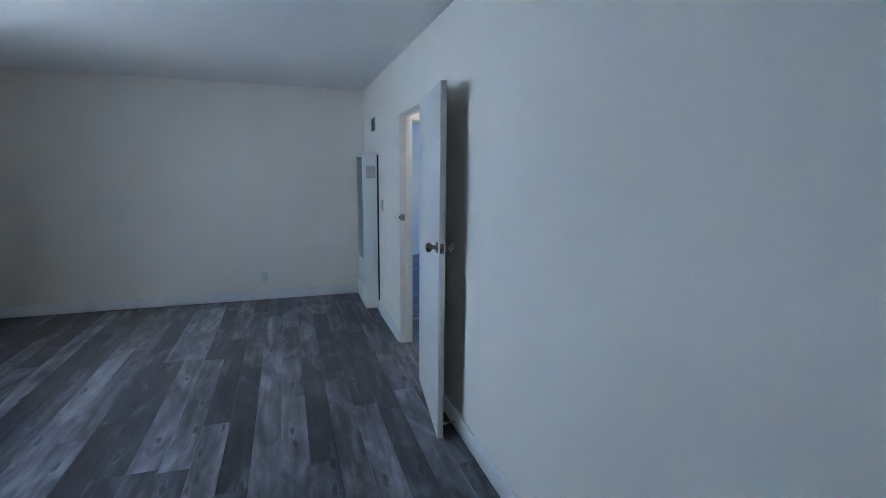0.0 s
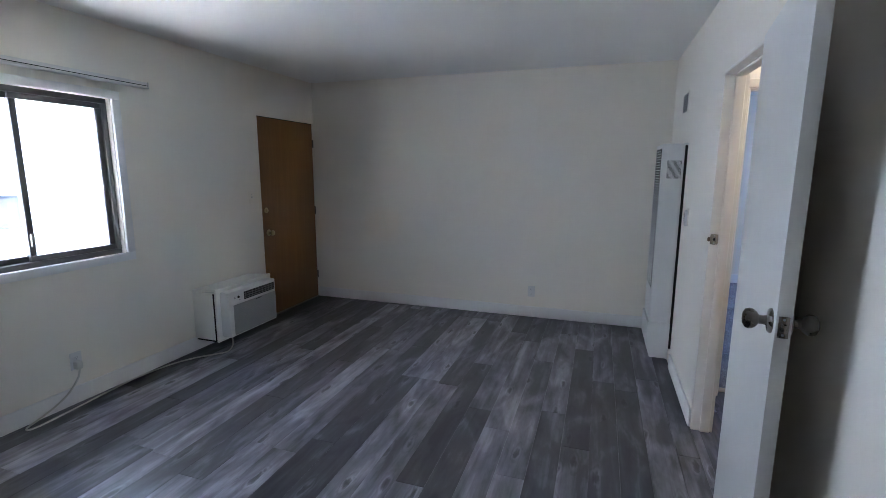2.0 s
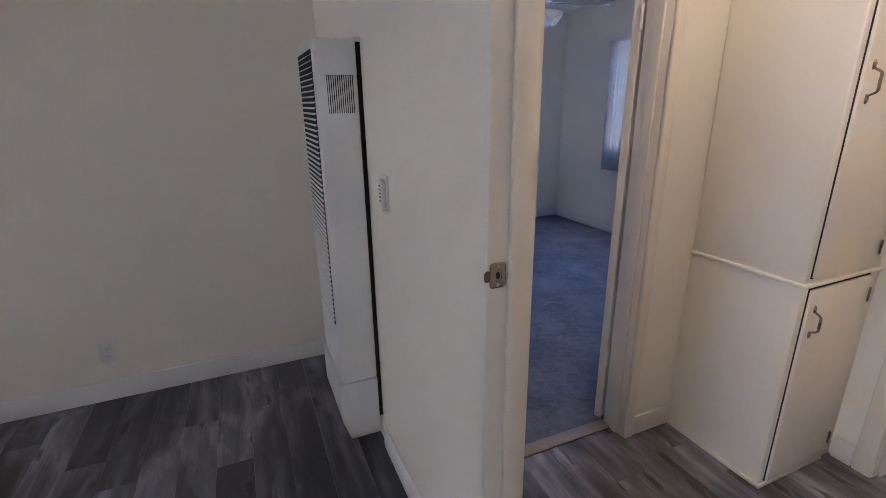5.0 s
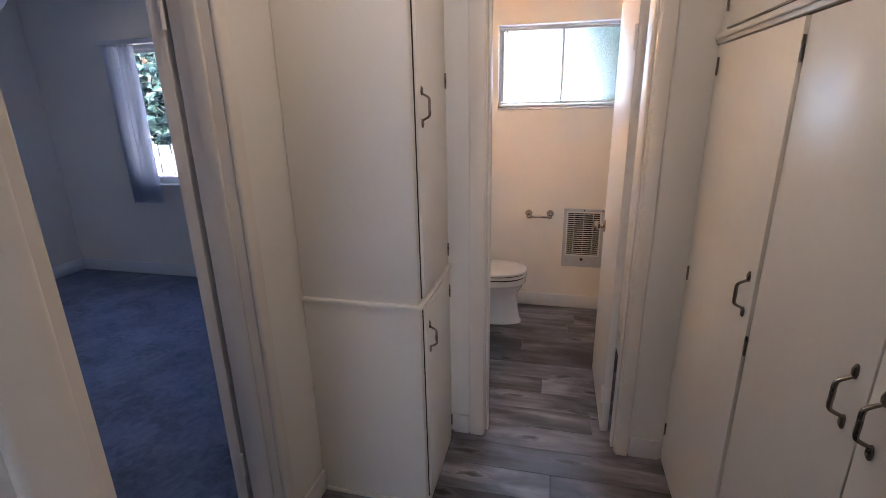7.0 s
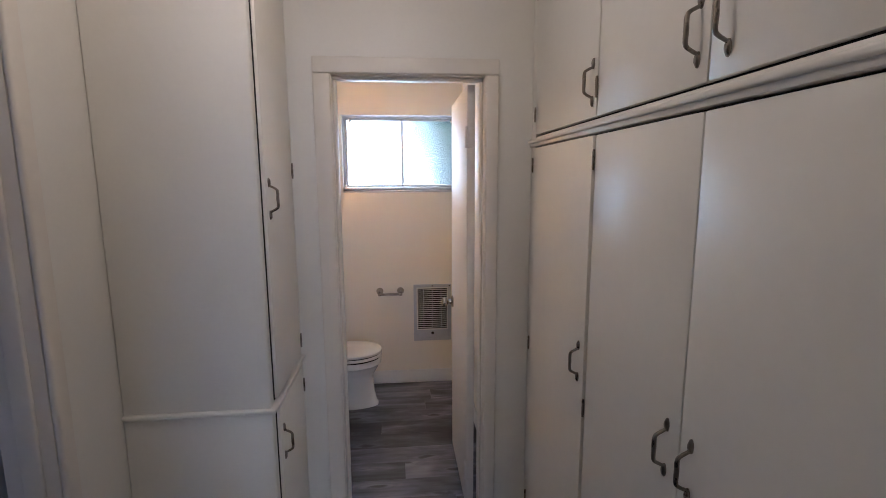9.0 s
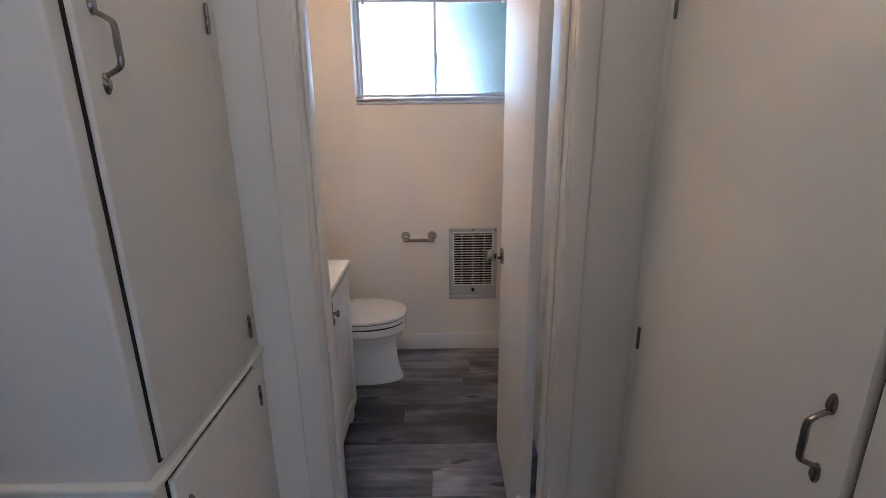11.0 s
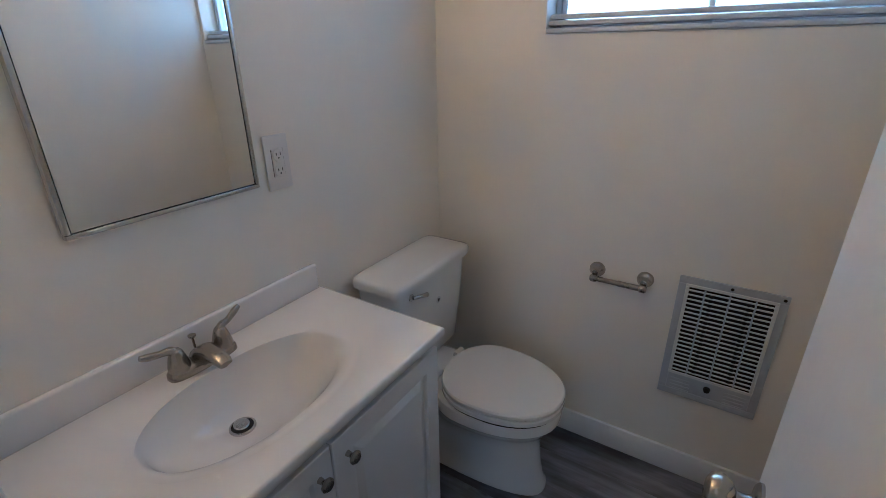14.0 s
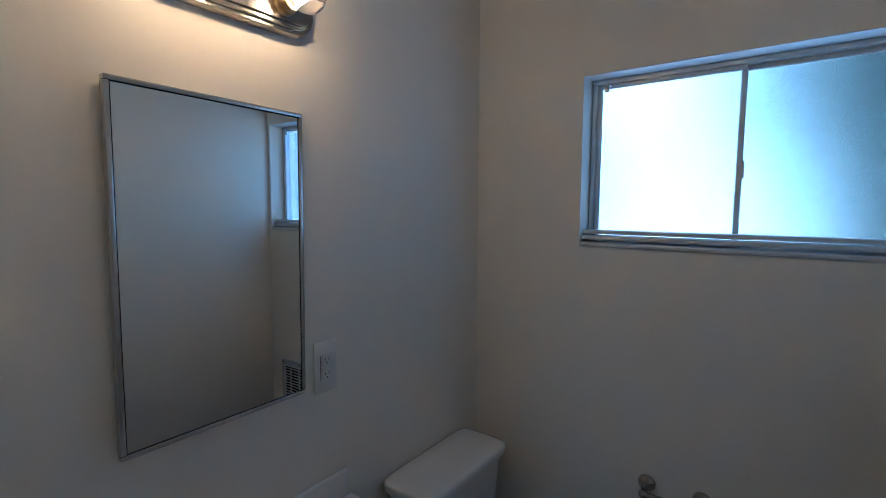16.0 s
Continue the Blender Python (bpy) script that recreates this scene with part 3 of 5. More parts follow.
for z in (0.28, 1.05, 1.82):
    part("hinge", lathe([(0.0001, -0.045), (0.0075, -0.045), (0.0075, 0.045), (0.0001, 0.045)], 10, pose(-3.797, 5.867, z)), ALU, ed, "dark hinge")


# ---- windows ----
def rim(x0, x1, y0, y1, z0, z1, w, bevel=0.003):
    """A rectangular frame in a wall along y, w wide."""
    return [cube(x0, x1, y0, y1, z0, z0 + w, bevel), cube(x0, x1, y0, y1, z1 - w, z1, bevel), cube(x0, x1, y0, y0 + w, z0 + w, z1 - w, bevel), cube(x0, x1, y1 - w, y1, z0 + w, z1 - w, bevel)]


def pane(bm, parent, material):
    p = part("pane", bm, material, parent)
    p.visible_shadow = False
    return p


w1 = thing("window_living", pose(-3.87, 2.88, 0.93), "brown aluminium sliding window with white wooden casing", "window", kind="structure")
for b in rim(-3.80, -3.778, LW[0] - 0.055, LW[1] + 0.06, LW[2] - 0.05, LW[3] + 0.052, 0.056, 0.004):
    part("casing", b, TRIM, w1, "white painted wooden casing")
for b in rim(-3.90, -3.83, LW[0] + 0.002, LW[1] - 0.002, LW[2] + 0.002, LW[3] - 0.002, 0.034):
    part("frame", b, ALU, w1)
MUL = 2.948
for a, c, xo in ((LW[0] + 0.036, MUL + 0.02, -3.894), (MUL - 0.02, LW[1] - 0.036, -3.868)):
    sash = part("sash", join(*rim(xo, xo + 0.022, a, c, LW[2] + 0.036, LW[3] - 0.036, 0.036)), ALU, w1)
    pn = part("pane", cube(xo + 0.009, xo + 0.013, a + 0.034, c - 0.034, LW[2] + 0.068, LW[3] - 0.068), CLEAR, sash)
    pn.visible_shadow = False
part("latch", cube(-3.848, -3.836, MUL - 0.012, MUL + 0.012, 1.06, 1.14, 0.003), CHROME, w1, "small sash latch")
rail = thing("blind_track", pose(-3.78, 2.9, 2.10), "empty off-white blind headrail above the window", "blind track")
part("rail", join(cube(-3.80, -3.748, 2.02, 3.755, 2.104, 2.118, 0.003), cube(-3.80, -3.752, 2.02, 3.755, 2.122, 2.145, 0.004)), PLASTIC, rail)
part("slot", cube(-3.798, -3.7505, 2.021, 3.754, 2.1175, 2.1225), DARK, rail, "dark slot along the rail")
part("end_cap", cube(-3.80, -3.746, 3.755, 3.762, 2.102, 2.146, 0.002), PLASTIC, rail)

w2 = thing("window_bathroom", pose(3.47, 3.635, 1.51), "high sliding bathroom window with pebbled obscure glass", "window", kind="structure")
for b in rim(3.468, 3.515, BW[0] + 0.002, BW[1] - 0.002, BW[2] + 0.002, BW[3] - 0.002, 0.016):
    part("frame", b, ALUW, w2, "grey aluminium frame")
for k, (z, d) in enumerate(((BW[2] + 0.012, 0.10), (BW[2] + 0.034, 0.085), (BW[2] + 0.052, 0.07))):
    part("track", cube(3.468 - d + 0.015, 3.47, BW[0] + 0.004, BW[1] - 0.004, z - 0.008, z + 0.006, 0.003), ALUW, w2, "ribbed aluminium sill track")
for a, c, xo in ((3.620, BW[1] - 0.018, 3.478), (BW[0] + 0.018, 3.638, 3.496)):
    sash = part("sash", join(*rim(xo, xo + 0.014, a, c, BW[2] + 0.018, BW[3] - 0.018, 0.014, 0.002)), ALUW, w2)
    pn = part("pane", cube(xo + 0.005, xo + 0.009, a + 0.013, c - 0.013, BW[2] + 0.031, BW[3] - 0.031), PEBBLE, sash)
    pn.visible_shadow = False
part("sash_pull", cube(3.470, 3.480, 3.614, 3.626, 1.72, 1.77, 0.003), ALUW, w2)
for y in (4.012, 3.26):
    part("clip", join(cube(3.44, 3.47, y - 0.010, y + 0.010, 2.035, 2.043, 0.002), cube(3.444, 3.452, y - 0.008, y + 0.008, 2.015, 2.037, 0.002)), CHROME, w2, "small chrome frame clip")
structure("window_reveal", join(cube(3.391, 3.467, BW[0] + 0.0005, BW[1] - 0.0005, BW[2] + 0.0004, BW[2] + 0.003), cube(3.391, 3.467, BW[0] + 0.0005, BW[1] - 0.0005, BW[3] - 0.003, BW[3] - 0.0004)), TRIM, "white painted window reveal", "window reveal")

w3 = thing("window_bedroom", pose(3.50, 6.57, 0.90), "white framed bedroom window with a view of trees", "window", kind="structure")
for b in rim(3.48, 3.54, RW[0] + 0.002, RW[1] - 0.002, RW[2] + 0.002, RW[3] - 0.002, 0.03):
    part("frame", b, FENCEM, w3)
for a, c, xo in ((RW[0] + 0.03, 6.59, 3.485), (6.55, RW[1] - 0.03, 3.508)):
    sash = part("sash", join(*rim(xo, xo + 0.02, a, c, RW[2] + 0.03, RW[3] - 0.03, 0.03)), FENCEM, w3)
    pn = part("pane", cube(xo + 0.008, xo + 0.012, a + 0.028, c - 0.028, RW[2] + 0.058, RW[3] - 0.058), CLEAR, sash)
    pn.visible_shadow = False
part("sill", cube(3.405, 3.478, RW[0] - 0.02, RW[1] + 0.02, RW[2] - 0.014, RW[2] + 0.001, 0.004), TRIM, w3)

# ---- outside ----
# Emission gives this wall the brightness that sunlight would.
structure("backdrop_west", cube(-9.3, -9.2, -6, 11, -0.30, 7.0), glow_mat("white_wall_sun_glow", (0.82, 0.91, 1.0), WEST_GLOW), "white wall across the yard, glow standing in for sunlight", "backdrop")
# Added emissive sheet; its glow and teal foot stand in for hazy sky.
structure("backdrop_east", cube(14.0, 14.1, 3.6, 14, -0.30, 9.0), glow_mat("sky_glow_backdrop", (0.72, 0.92, 1.0), EAST_GLOW, (0.12, 0.38, 0.52)), "glowing backdrop added in place of the bright sky", "backdrop")
gb = thing("utility_box", pose(-9.0, 5.53, 0.6), "grey steel utility box on the white wall", "utility box")
part("case", cube(-9.2, -9.0, 5.24, 5.82, 0.62, 1.13, 0.02), GREYBOX, gb)
part("lid", cube(-9.0, -8.98, 5.27, 5.79, 0.66, 1.09, 0.01), GREYBOX, gb)
part("conduit", tube([(-9.15, 5.5, 0.62), (-9.15, 5.5, -0.29)], 0.03, 8, 1), GREYBOX, gb)

fence = thing("fence", pose(6.2, 9.0, -0.30), "weathered pale grey board fence behind the bedroom window", "fence")
for k in range(26):
    part("board", cube(6.18, 6.20, 6.0 + k * 0.24, 6.205 + k * 0.24, -0.28, 1.02 + 0.01 * (k % 3), 0.006), FENCEW, fence)
for z in (0.1, 0.75):
    part("rail", cube(6.20, 6.24, 6.0, 12.2, z, z + 0.09, 0.005), FENCEW, fence)
for k in range(4):
    part("post", cube(6.20, 6.30, 6.0 + k * 2.0, 6.10 + k * 2.0, -0.30, 1.06, 0.008), FENCEW, fence)


def leaf_mesh(seed, count, cx, cy, cz, rx, ry, rz, size):
    """Many small bent leaves in uneven clumps."""
    rng = random.Random(seed)
    clumps = []
    for _ in range(26):
        a, b = rng.uniform(0, 2 * math.pi), rng.uniform(-0.9, 1.0)
        r = rng.uniform(0.45, 1.0)
        k = math.sqrt(max(0.0, 1 - b * b))
        clumps.append((cx + rx * r * k * math.cos(a), cy + ry * r * k * math.sin(a), cz + rz * r * b, rng.uniform(0.25, 0.5)))
    verts, faces = [], []
    for _ in range(count):
        x, y, z, s = rng.choice(clumps)
        p = Vector((x + rng.gauss(0, s * rx * 0.55), y + rng.gauss(0, s * ry * 0.55), z + rng.gauss(0, s * rz * 0.5)))
        q = Euler((rng.uniform(-1.2, 1.2), rng.uniform(-1.2, 1.2), rng.uniform(0, 6.28))).to_matrix()
        l = size * rng.uniform(0.6, 1.3)
        w = l * 0.32
        i = len(verts)
        for v in ((0, -l / 2, 0), (w, -l * 0.05, 0.02), (0, l / 2, -0.03), (-w, -l * 0.05, 0.02), (0, 0, 0)):
            verts.append(p + q @ Vector(v))
        faces += [(i, i + 1, i + 4), (i + 1, i + 2, i + 4), (i + 2, i + 3, i + 4), (i + 3, i, i + 4)]
    me = bpy.data.meshes.new("crown")
    me.from_pydata(verts, [], faces)
    me.materials.append(LEAF)
    return me


def tree(x, y, h, rx, ry, seed, label, count=10000, size=0.17):
    rng = random.Random(seed)
    t = thing("tree", pose(x, y, -0.30), label, "tree", "trees beyond the fence")
    part("trunk", tube([(x, y, -0.30), (x + 0.05, y + 0.03, h * 0.3), (x - 0.04, y, h * 0.75)], [0.11, 0.085, 0.04], 10), BARK, t)
    for k in range(6):
        a = k * 1.05 + rng.uniform(-0.3, 0.3)
        z0 = h * rng.uniform(0.15, 0.5)
        part("limb", tube([(x, y, z0), (x + rx * 0.4 * math.cos(a), y + ry * 0.4 * math.sin(a), z0 + 0.35), (x + rx * 0.8 * math.cos(a), y + ry * 0.8 * math.sin(a), z0 + 0.9)], [0.05, 0.035, 0.012], 7), BARK, t)
    me = leaf_mesh(seed, count, 0, 0, h * 0.52 + 0.3, rx, ry, h * 0.42, size)
    c = new("crown", me)
    c.parent = t
    return t


tree(7.6, 9.2, 4.2, 1.5, 1.9, 3, "leafy green tree behind the board fence")
tree(8.1, 11.6, 4.4, 1.6, 1.9, 4, "leafy green tree behind the board fence")
tree(7.4, 6.9, 3.4, 1.1, 1.2, 5, "leafy green tree behind the board fence")
tree(6.2, 2.4, 4.8, 1.4, 1.4, 6, "leafy green tree close to the bathroom window", 18000)
tree(6.6, 0.4, 4.2, 1.4, 1.4, 7, "leafy green tree close to the bathroom window")

tree(8.2, 1.3, 5.0, 1.7, 1.7, 8, "leafy green tree behind the tree at the bathroom window", 14000)

# ---- vanity lamps ----
BULBS = [2.505, 2.362, 2.219]
for k, x in enumerate(BULBS):
    lp = new("bulb_light", bpy.data.lights.new("bulb_light", "POINT"))
    lp.data.energy, lp.data.color, lp.data.shadow_soft_size = BULB_WATTS, (1.0, 0.56, 0.23), 0.008
    lp.location = (x, 4.368, 2.085)

# ---- hallway ceiling lamp ----
hl = new("hall_bulb_light", bpy.data.lights.new("hall_bulb_light", "POINT"))
hl.data.energy, hl.data.color, hl.data.shadow_soft_size = HALL_WATTS, (1.0, 0.84, 0.67), 0.06
hl.location = (0.80, 3.80, CH - 0.075)
dome = thing("ceiling_light", pose(0.80, 3.80, CH), "lit white opal dome light on the hallway ceiling", "ceiling light")
part("base_ring", lathe([(0.0001, 0), (0.115, 0), (0.12, 0.008), (0.12, 0.022), (0.0001, 0.022)], 32, pose(0.80, 3.80, CH - 0.0225)), METALW, dome, "white enamel ring")
shade = part("shade", lathe([(0.0001, -0.085), (0.04, -0.082), (0.075, -0.068), (0.10, -0.04), (0.108, -0.002), (0.104, 0.0), (0.0001, 0.0)], 32, pose(0.80, 3.80, CH - 0.023)), glow_mat("lit_opal_glass", (1.0, 0.84, 0.64), 0.35), dome, "glowing opal glass")
shade.visible_shadow = False

# ---- living room things ----
def wall_heater():
    t = thing("wall_furnace", pose(-0.09, 5.16, 0.06), "tall white enamel wall furnace in the living room corner", "heater")
    y0, y1, xf, xb = 4.96, 5.37, -0.172, -0.020
    part("cabinet", cube(xf, xb, y0, y1, 0.347, 1.725, 0.008), METALW, t)
    part("base", loft([[(xf + 0.02, y0 + 0.004, 0.06), (xb, y0 + 0.004, 0.06), (xb, y1 - 0.004, 0.06), (xf + 0.02, y1 - 0.004, 0.06)],
                       [(xf - 0.012, y0, 0.16), (xb, y0, 0.16), (xb, y1, 0.16), (xf - 0.012, y1, 0.16)],
                       [(xf - 0.012, y0, 0.345), (xb, y0, 0.345), (xb, y1, 0.345), (xf - 0.012, y1, 0.345)]]), METALW, t, "", False, 20)
    # Near-black fill paints the shade between cabinet and wall.
    part("back_gap_shade", cube(xb, -0.001, y0 + 0.012, y1 - 0.01, 0.14, 1.715), DARK, t, "dark fill as shade in the gap to the wall")
    part("top_flange", cube(xb - 0.004, -0.001, y0 - 0.004, y1, 1.715, 1.729, 0.002), METALW, t)
    part("recess", cube(xf - 0.002, xf + 0.004, y0 + 0.035, y1 - 0.035, 0.62, 1.69), DARK, t, "dark louvre opening")
    for k in range(52):
        z = 0.635 + k * 0.0202
        part("louvre", loft([[(xf - 0.001, y0 + 0.032, z + 0.009), (xf - 0.001, y1 - 0.032, z + 0.009), (xf - 0.001, y1 - 0.032, z + 0.0106), (xf - 0.001, y0 + 0.032, z + 0.0106)],
                             [(xf - 0.007, y0 + 0.032, z + 0.003), (xf - 0.007, y1 - 0.032, z + 0.003), (xf - 0.007, y1 - 0.032, z + 0.0046), (xf - 0.007, y0 + 0.032, z + 0.0046)]]), METALW, t, "", False, 0)
    gr = part("side_grille", cube(-0.132, -0.034, y0 - 0.0015, y0 + 0.001, 1.468, 1.603), DARK, t, "dark side vent")
    for k in range(13):
        x = -0.130 + k * 0.0077
        part("vane", cube(x, x + 0.0044, y0 - 0.0030, y0 - 0.001, 1.470, 1.601, 0.0008, 1), METALW, gr)
    for z in (1.466, 1.602):
        part("vane_rail", cube(-0.134, -0.032, y0 - 0.005, y0 - 0.001, z, z + 0.005, 0.001, 1), METALW, gr)


def air_conditioner():
    s = thing("air_conditioner_sleeve", pose(-3.69, 4.357, 0.10), "off-white boxed wall sleeve round the air conditioner", "sleeve")
    y0, y1, z0, z1, xf = 4.025, 4.690, 0.105, 0.545, -3.565
    part("top_panel", loft([[(-3.80, y0, z1 - 0.018), (-3.80, y1, z1 - 0.018), (-3.80, y1, z1 - 0.034), (-3.80, y0, z1 - 0.034)], [(xf, y0, z1), (xf, y1, z1), (xf, y1, z1 - 0.016), (xf, y0, z1 - 0.016)]]), CABINET, s)
    part("side_panel", cube(-3.80, xf, y0, y0 + 0.014, z0, z1 - 0.035, 0.002), CABINET, s)
    part("side_panel", cube(-3.80, xf, y1 - 0.014, y1, z0, z1 - 0.035, 0.002), CABINET, s)
    part("bottom_panel", cube(-3.80, xf, y0 + 0.014, y1 - 0.014, z0, z0 + 0.014, 0.002), CABINET, s)
    for b in rim(xf, xf + 0.018, y0 - 0.008, y1 + 0.008, z0 - 0.012, z1 + 0.004, 0.045, 0.003):
        part("front_frame", b, CABINET, s)
    # Dark strips paint the shadow at the front joint and under the sleeve.
    part("shadow_gap", join(cube(xf - 0.022, xf - 0.0005, y0 - 0.0012, y0 + 0.0135, z0 + 0.001, z1 - 0.036), cube(-3.786, xf - 0.0225, y0 + 0.0005, y0 + 0.0135, z0 - 0.012, z0 - 0.0004)), DARK, s, "dark strips as shadow at the front joint and underside")
    a = thing("air_conditioner", pose(-3.52, 4.359, 0.13), "white through-wall air conditioner with grey grille", "air conditioner")
    ya, yb, za, zb, xa = 4.066, 4.652, 0.128, 0.515, -3.46
    part("front_panel", join(cube(-3.72, xa, ya, yb, za, zb, 0.010, 3)), PLASTIC, a)
    part("intake_grille", cube(xa - 0.002, xa + 0.010, ya + 0.045, yb - 0.012, za + 0.012, zb - 0.115, 0.006), GREYPL, a, "grey fine-ribbed intake grille")
    for k in range(16):
        z = za + 0.022 + k * 0.0152
        part("rib", cube(xa + 0.009, xa + 0.0125, ya + 0.051, yb - 0.018, z, z + 0.006, 0.001, 1), GREYPL, a)
    lo = part("outlet_louvre", cube(xa - 0.004, xa + 0.002, ya + 0.175, yb - 0.02, zb - 0.095, zb - 0.028), DARK, a, "dark air outlet")
    for k in range(3):
        z = zb - 0.085 + k * 0.019
        part("louvre_blade", cube(xa + 0.001, xa + 0.006, ya + 0.178, yb - 0.022, z, z + 0.003), ALU, lo)
    for k in range(9):
        y = ya + 0.19 + k * 0.042
        part("louvre_fin", cube(xa - 0.001, xa + 0.003, y, y + 0.005, zb - 0.093, zb - 0.030), ALU, lo)
    cp = part("control_panel", cube(xa - 0.002, xa + 0.003, ya + 0.03, ya + 0.16, zb - 0.10, zb - 0.03, 0.002), METALW, a, "small control panel")
    part("knob", lathe([(0.0001, 0), (0.011, 0), (0.009, 0.008), (0.0001, 0.009)], 16, pose(xa + 0.003, ya + 0.105, zb - 0.055, 0, 90)), DARK, cp, "small black knob")
    for y, z in ((0.055, 0.05), (0.055, 0.062), (0.11, 0.085)):
        part("button", cube(xa + 0.003, xa + 0.006, ya + y, ya + y + 0.016, zb - z, zb - z + 0.006, 0.001), GREYPL, cp)
    part("badge", cube(xa + 0.0125, xa + 0.014, 4.37, 4.44, zb - 0.125, zb - 0.119), DARK, a, "small dark bar")


def outlet(at, rz, label, gfci=False, h=0.115, w=0.072, category="outlet"):
    """A wall plate that faces local +y."""
    t = thing("wall_outlet", Matrix.Translation(at) @ pose(0, 0, 0, 0, 0, rz), label, category)
    part("plate", cube(-w / 2, w / 2, 0, 0.006, -h / 2, h / 2, 0.0025), PLASTIC, t, "", True)
    if gfci:
        part("insert", cube(-0.017, 0.017, 0.006, 0.009, -0.034, 0.034, 0.002), PLASTIC, t, "", True)
        part("insert_seam", join(cube(-0.0185, -0.0172, 0.0058, 0.0065, -0.0345, 0.0345), cube(0.0172, 0.0185, 0.0058, 0.0065, -0.0345, 0.0345)), DARK, t, "dark seam", True)
        for z in (0.004, -0.006):
            part("test_button", cube(-0.008, 0.008, 0.009, 0.0105, z - 0.003, z + 0.003, 0.001), PLASTIC, t, "", True)
    for z in (-0.02, 0.02):
        f = part("socket_face", lathe([(0.0001, 0), (0.0165, 0), (0.0155, 0.002), (0.0001, 0.0022)], 20, pose(0, 0.009 if gfci else 0.006, z, -90)), PLASTIC, t, "", True)
        d = 0.0115 if gfci else 0.0085
        part("slot", join(cube(-0.0072, -0.0052, d - 0.001, d, z - 0.001, z + 0.007), cube(0.0052, 0.0072, d - 0.001, d, z - 0.001, z + 0.006), cube(-0.002, 0.002, d - 0.001, d, z - 0.0095, z - 0.0055)), DARK, f, "dark slots", True)
    return t


def wall_switch(at, rz, label, category="switch"):
    t = thing("light_switch", Matrix.Translation(at) @ pose(0, 0, 0, 0, 0, rz), label, category)
    part("plate", cube(-0.034, 0.034, 0, 0.004, -0.055, 0.055, 0.0025), WALL, t, "painted-over plate", True)
    part("toggle", cube(-0.005, 0.005, 0.005, 0.016, -0.004, 0.012, 0.002), PLASTIC, t, "", True)
    for z in (-0.03, 0.03):
        part("screw", lathe([(0.0001, 0), (0.003, 0), (0.0001, 0.0012)], 8, pose(0, 0.006, z, -90)), STEEL, t, "", True)


wall_heater()
air_conditioner()
outlet((-1.222, 5.889, 0.276), 180, "white duplex outlet on the bare wall")
outlet((-3.799, 3.067, 0.285), -90, "white duplex outlet above the baseboard with a plug in it")
wall_switch((-3.799, 4.80, 1.258), -90, "white light switch beside the entrance door")
cord = thing("power_cord", pose(-3.75, 3.5, 0), "ivory power cord lying along the baseboard", "power cord")
part("plug", cube(-3.791, -3.745, 3.040, 3.078, 0.235, 0.290, 0.010, 3), CORD, cord, "grey moulded plug")
part("cable", tube([(-3.755, 3.058, 0.238), (-3.762, 3.04, 0.17), (-3.76, 2.96, 0.09), (-3.765, 2.84, 0.03), (-3.74, 2.72, 0.008), (-3.70, 2.74, 0.007), (-3.715, 2.95, 0.007), (-3.745, 3.2, 0.007), (-3.765, 3.45, 0.007), (-3.73, 3.70, 0.007), (-3.66, 3.86, 0.007), (-3.56, 3.98, 0.008), (-3.50, 4.055, 0.012), (-3.475, 4.09, 0.06), (-3.485, 4.10, 0.125)], 0.0058, 8, 5), CORD, cord)
vt = thing("wall_vent", pose(-0.006, 5.23, 1.97), "small grey louvred vent high on the wall", "vent")
for b in rim(-0.008, -0.001, 5.105, 5.355, 1.962, 2.124, 0.014, 0.002):
    part("frame", b, WALL, vt, "painted-over rim")
part("backing", cube(-0.004, -0.001, 5.119, 5.341, 1.976, 2.110), DARK, vt, "dark vent opening")
for k in range(9):
    z = 1.982 + k * 0.0145
    part("slat", cube(-0.010, -0.004, 5.12, 5.34, z, z + 0.003, 0.001, 1), GREYPL, vt)
th = thing("thermostat", pose(-0.01, 4.735, 1.16), "small painted-over thermostat beside the furnace", "thermostat")
part("plate", cube(-0.006, -0.001, 4.70, 4.775, 1.145, 1.27, 0.002), WALL, th)
part("body", cube(-0.022, -0.006, 4.715, 4.760, 1.16, 1.255, 0.004), PLASTIC, th)
for k in range(5):
    part("slot", cube(-0.0228, -0.0215, 4.727, 4.748, 1.180 + k * 0.013, 1.184 + k * 0.013), DARK, th, "dark slot")
part("nub", cube(-0.026, -0.006, 4.702, 4.712, 1.148, 1.158, 0.002), PLASTIC, th)
st = thing("door_stop_spring", pose(-0.05, 2.52, 0.03), "small spring door stop on the baseboard", "door stop")
part("rod", tube([(-0.014, 2.50, 0.05), (-0.075, 2.50, 0.05)], 0.005, 8, 1), STEEL, st)
part("tip", tube([(-0.075, 2.50, 0.05), (-0.092, 2.50, 0.05)], 0.009, 10, 1), PLASTIC, st, "white rubber tip")


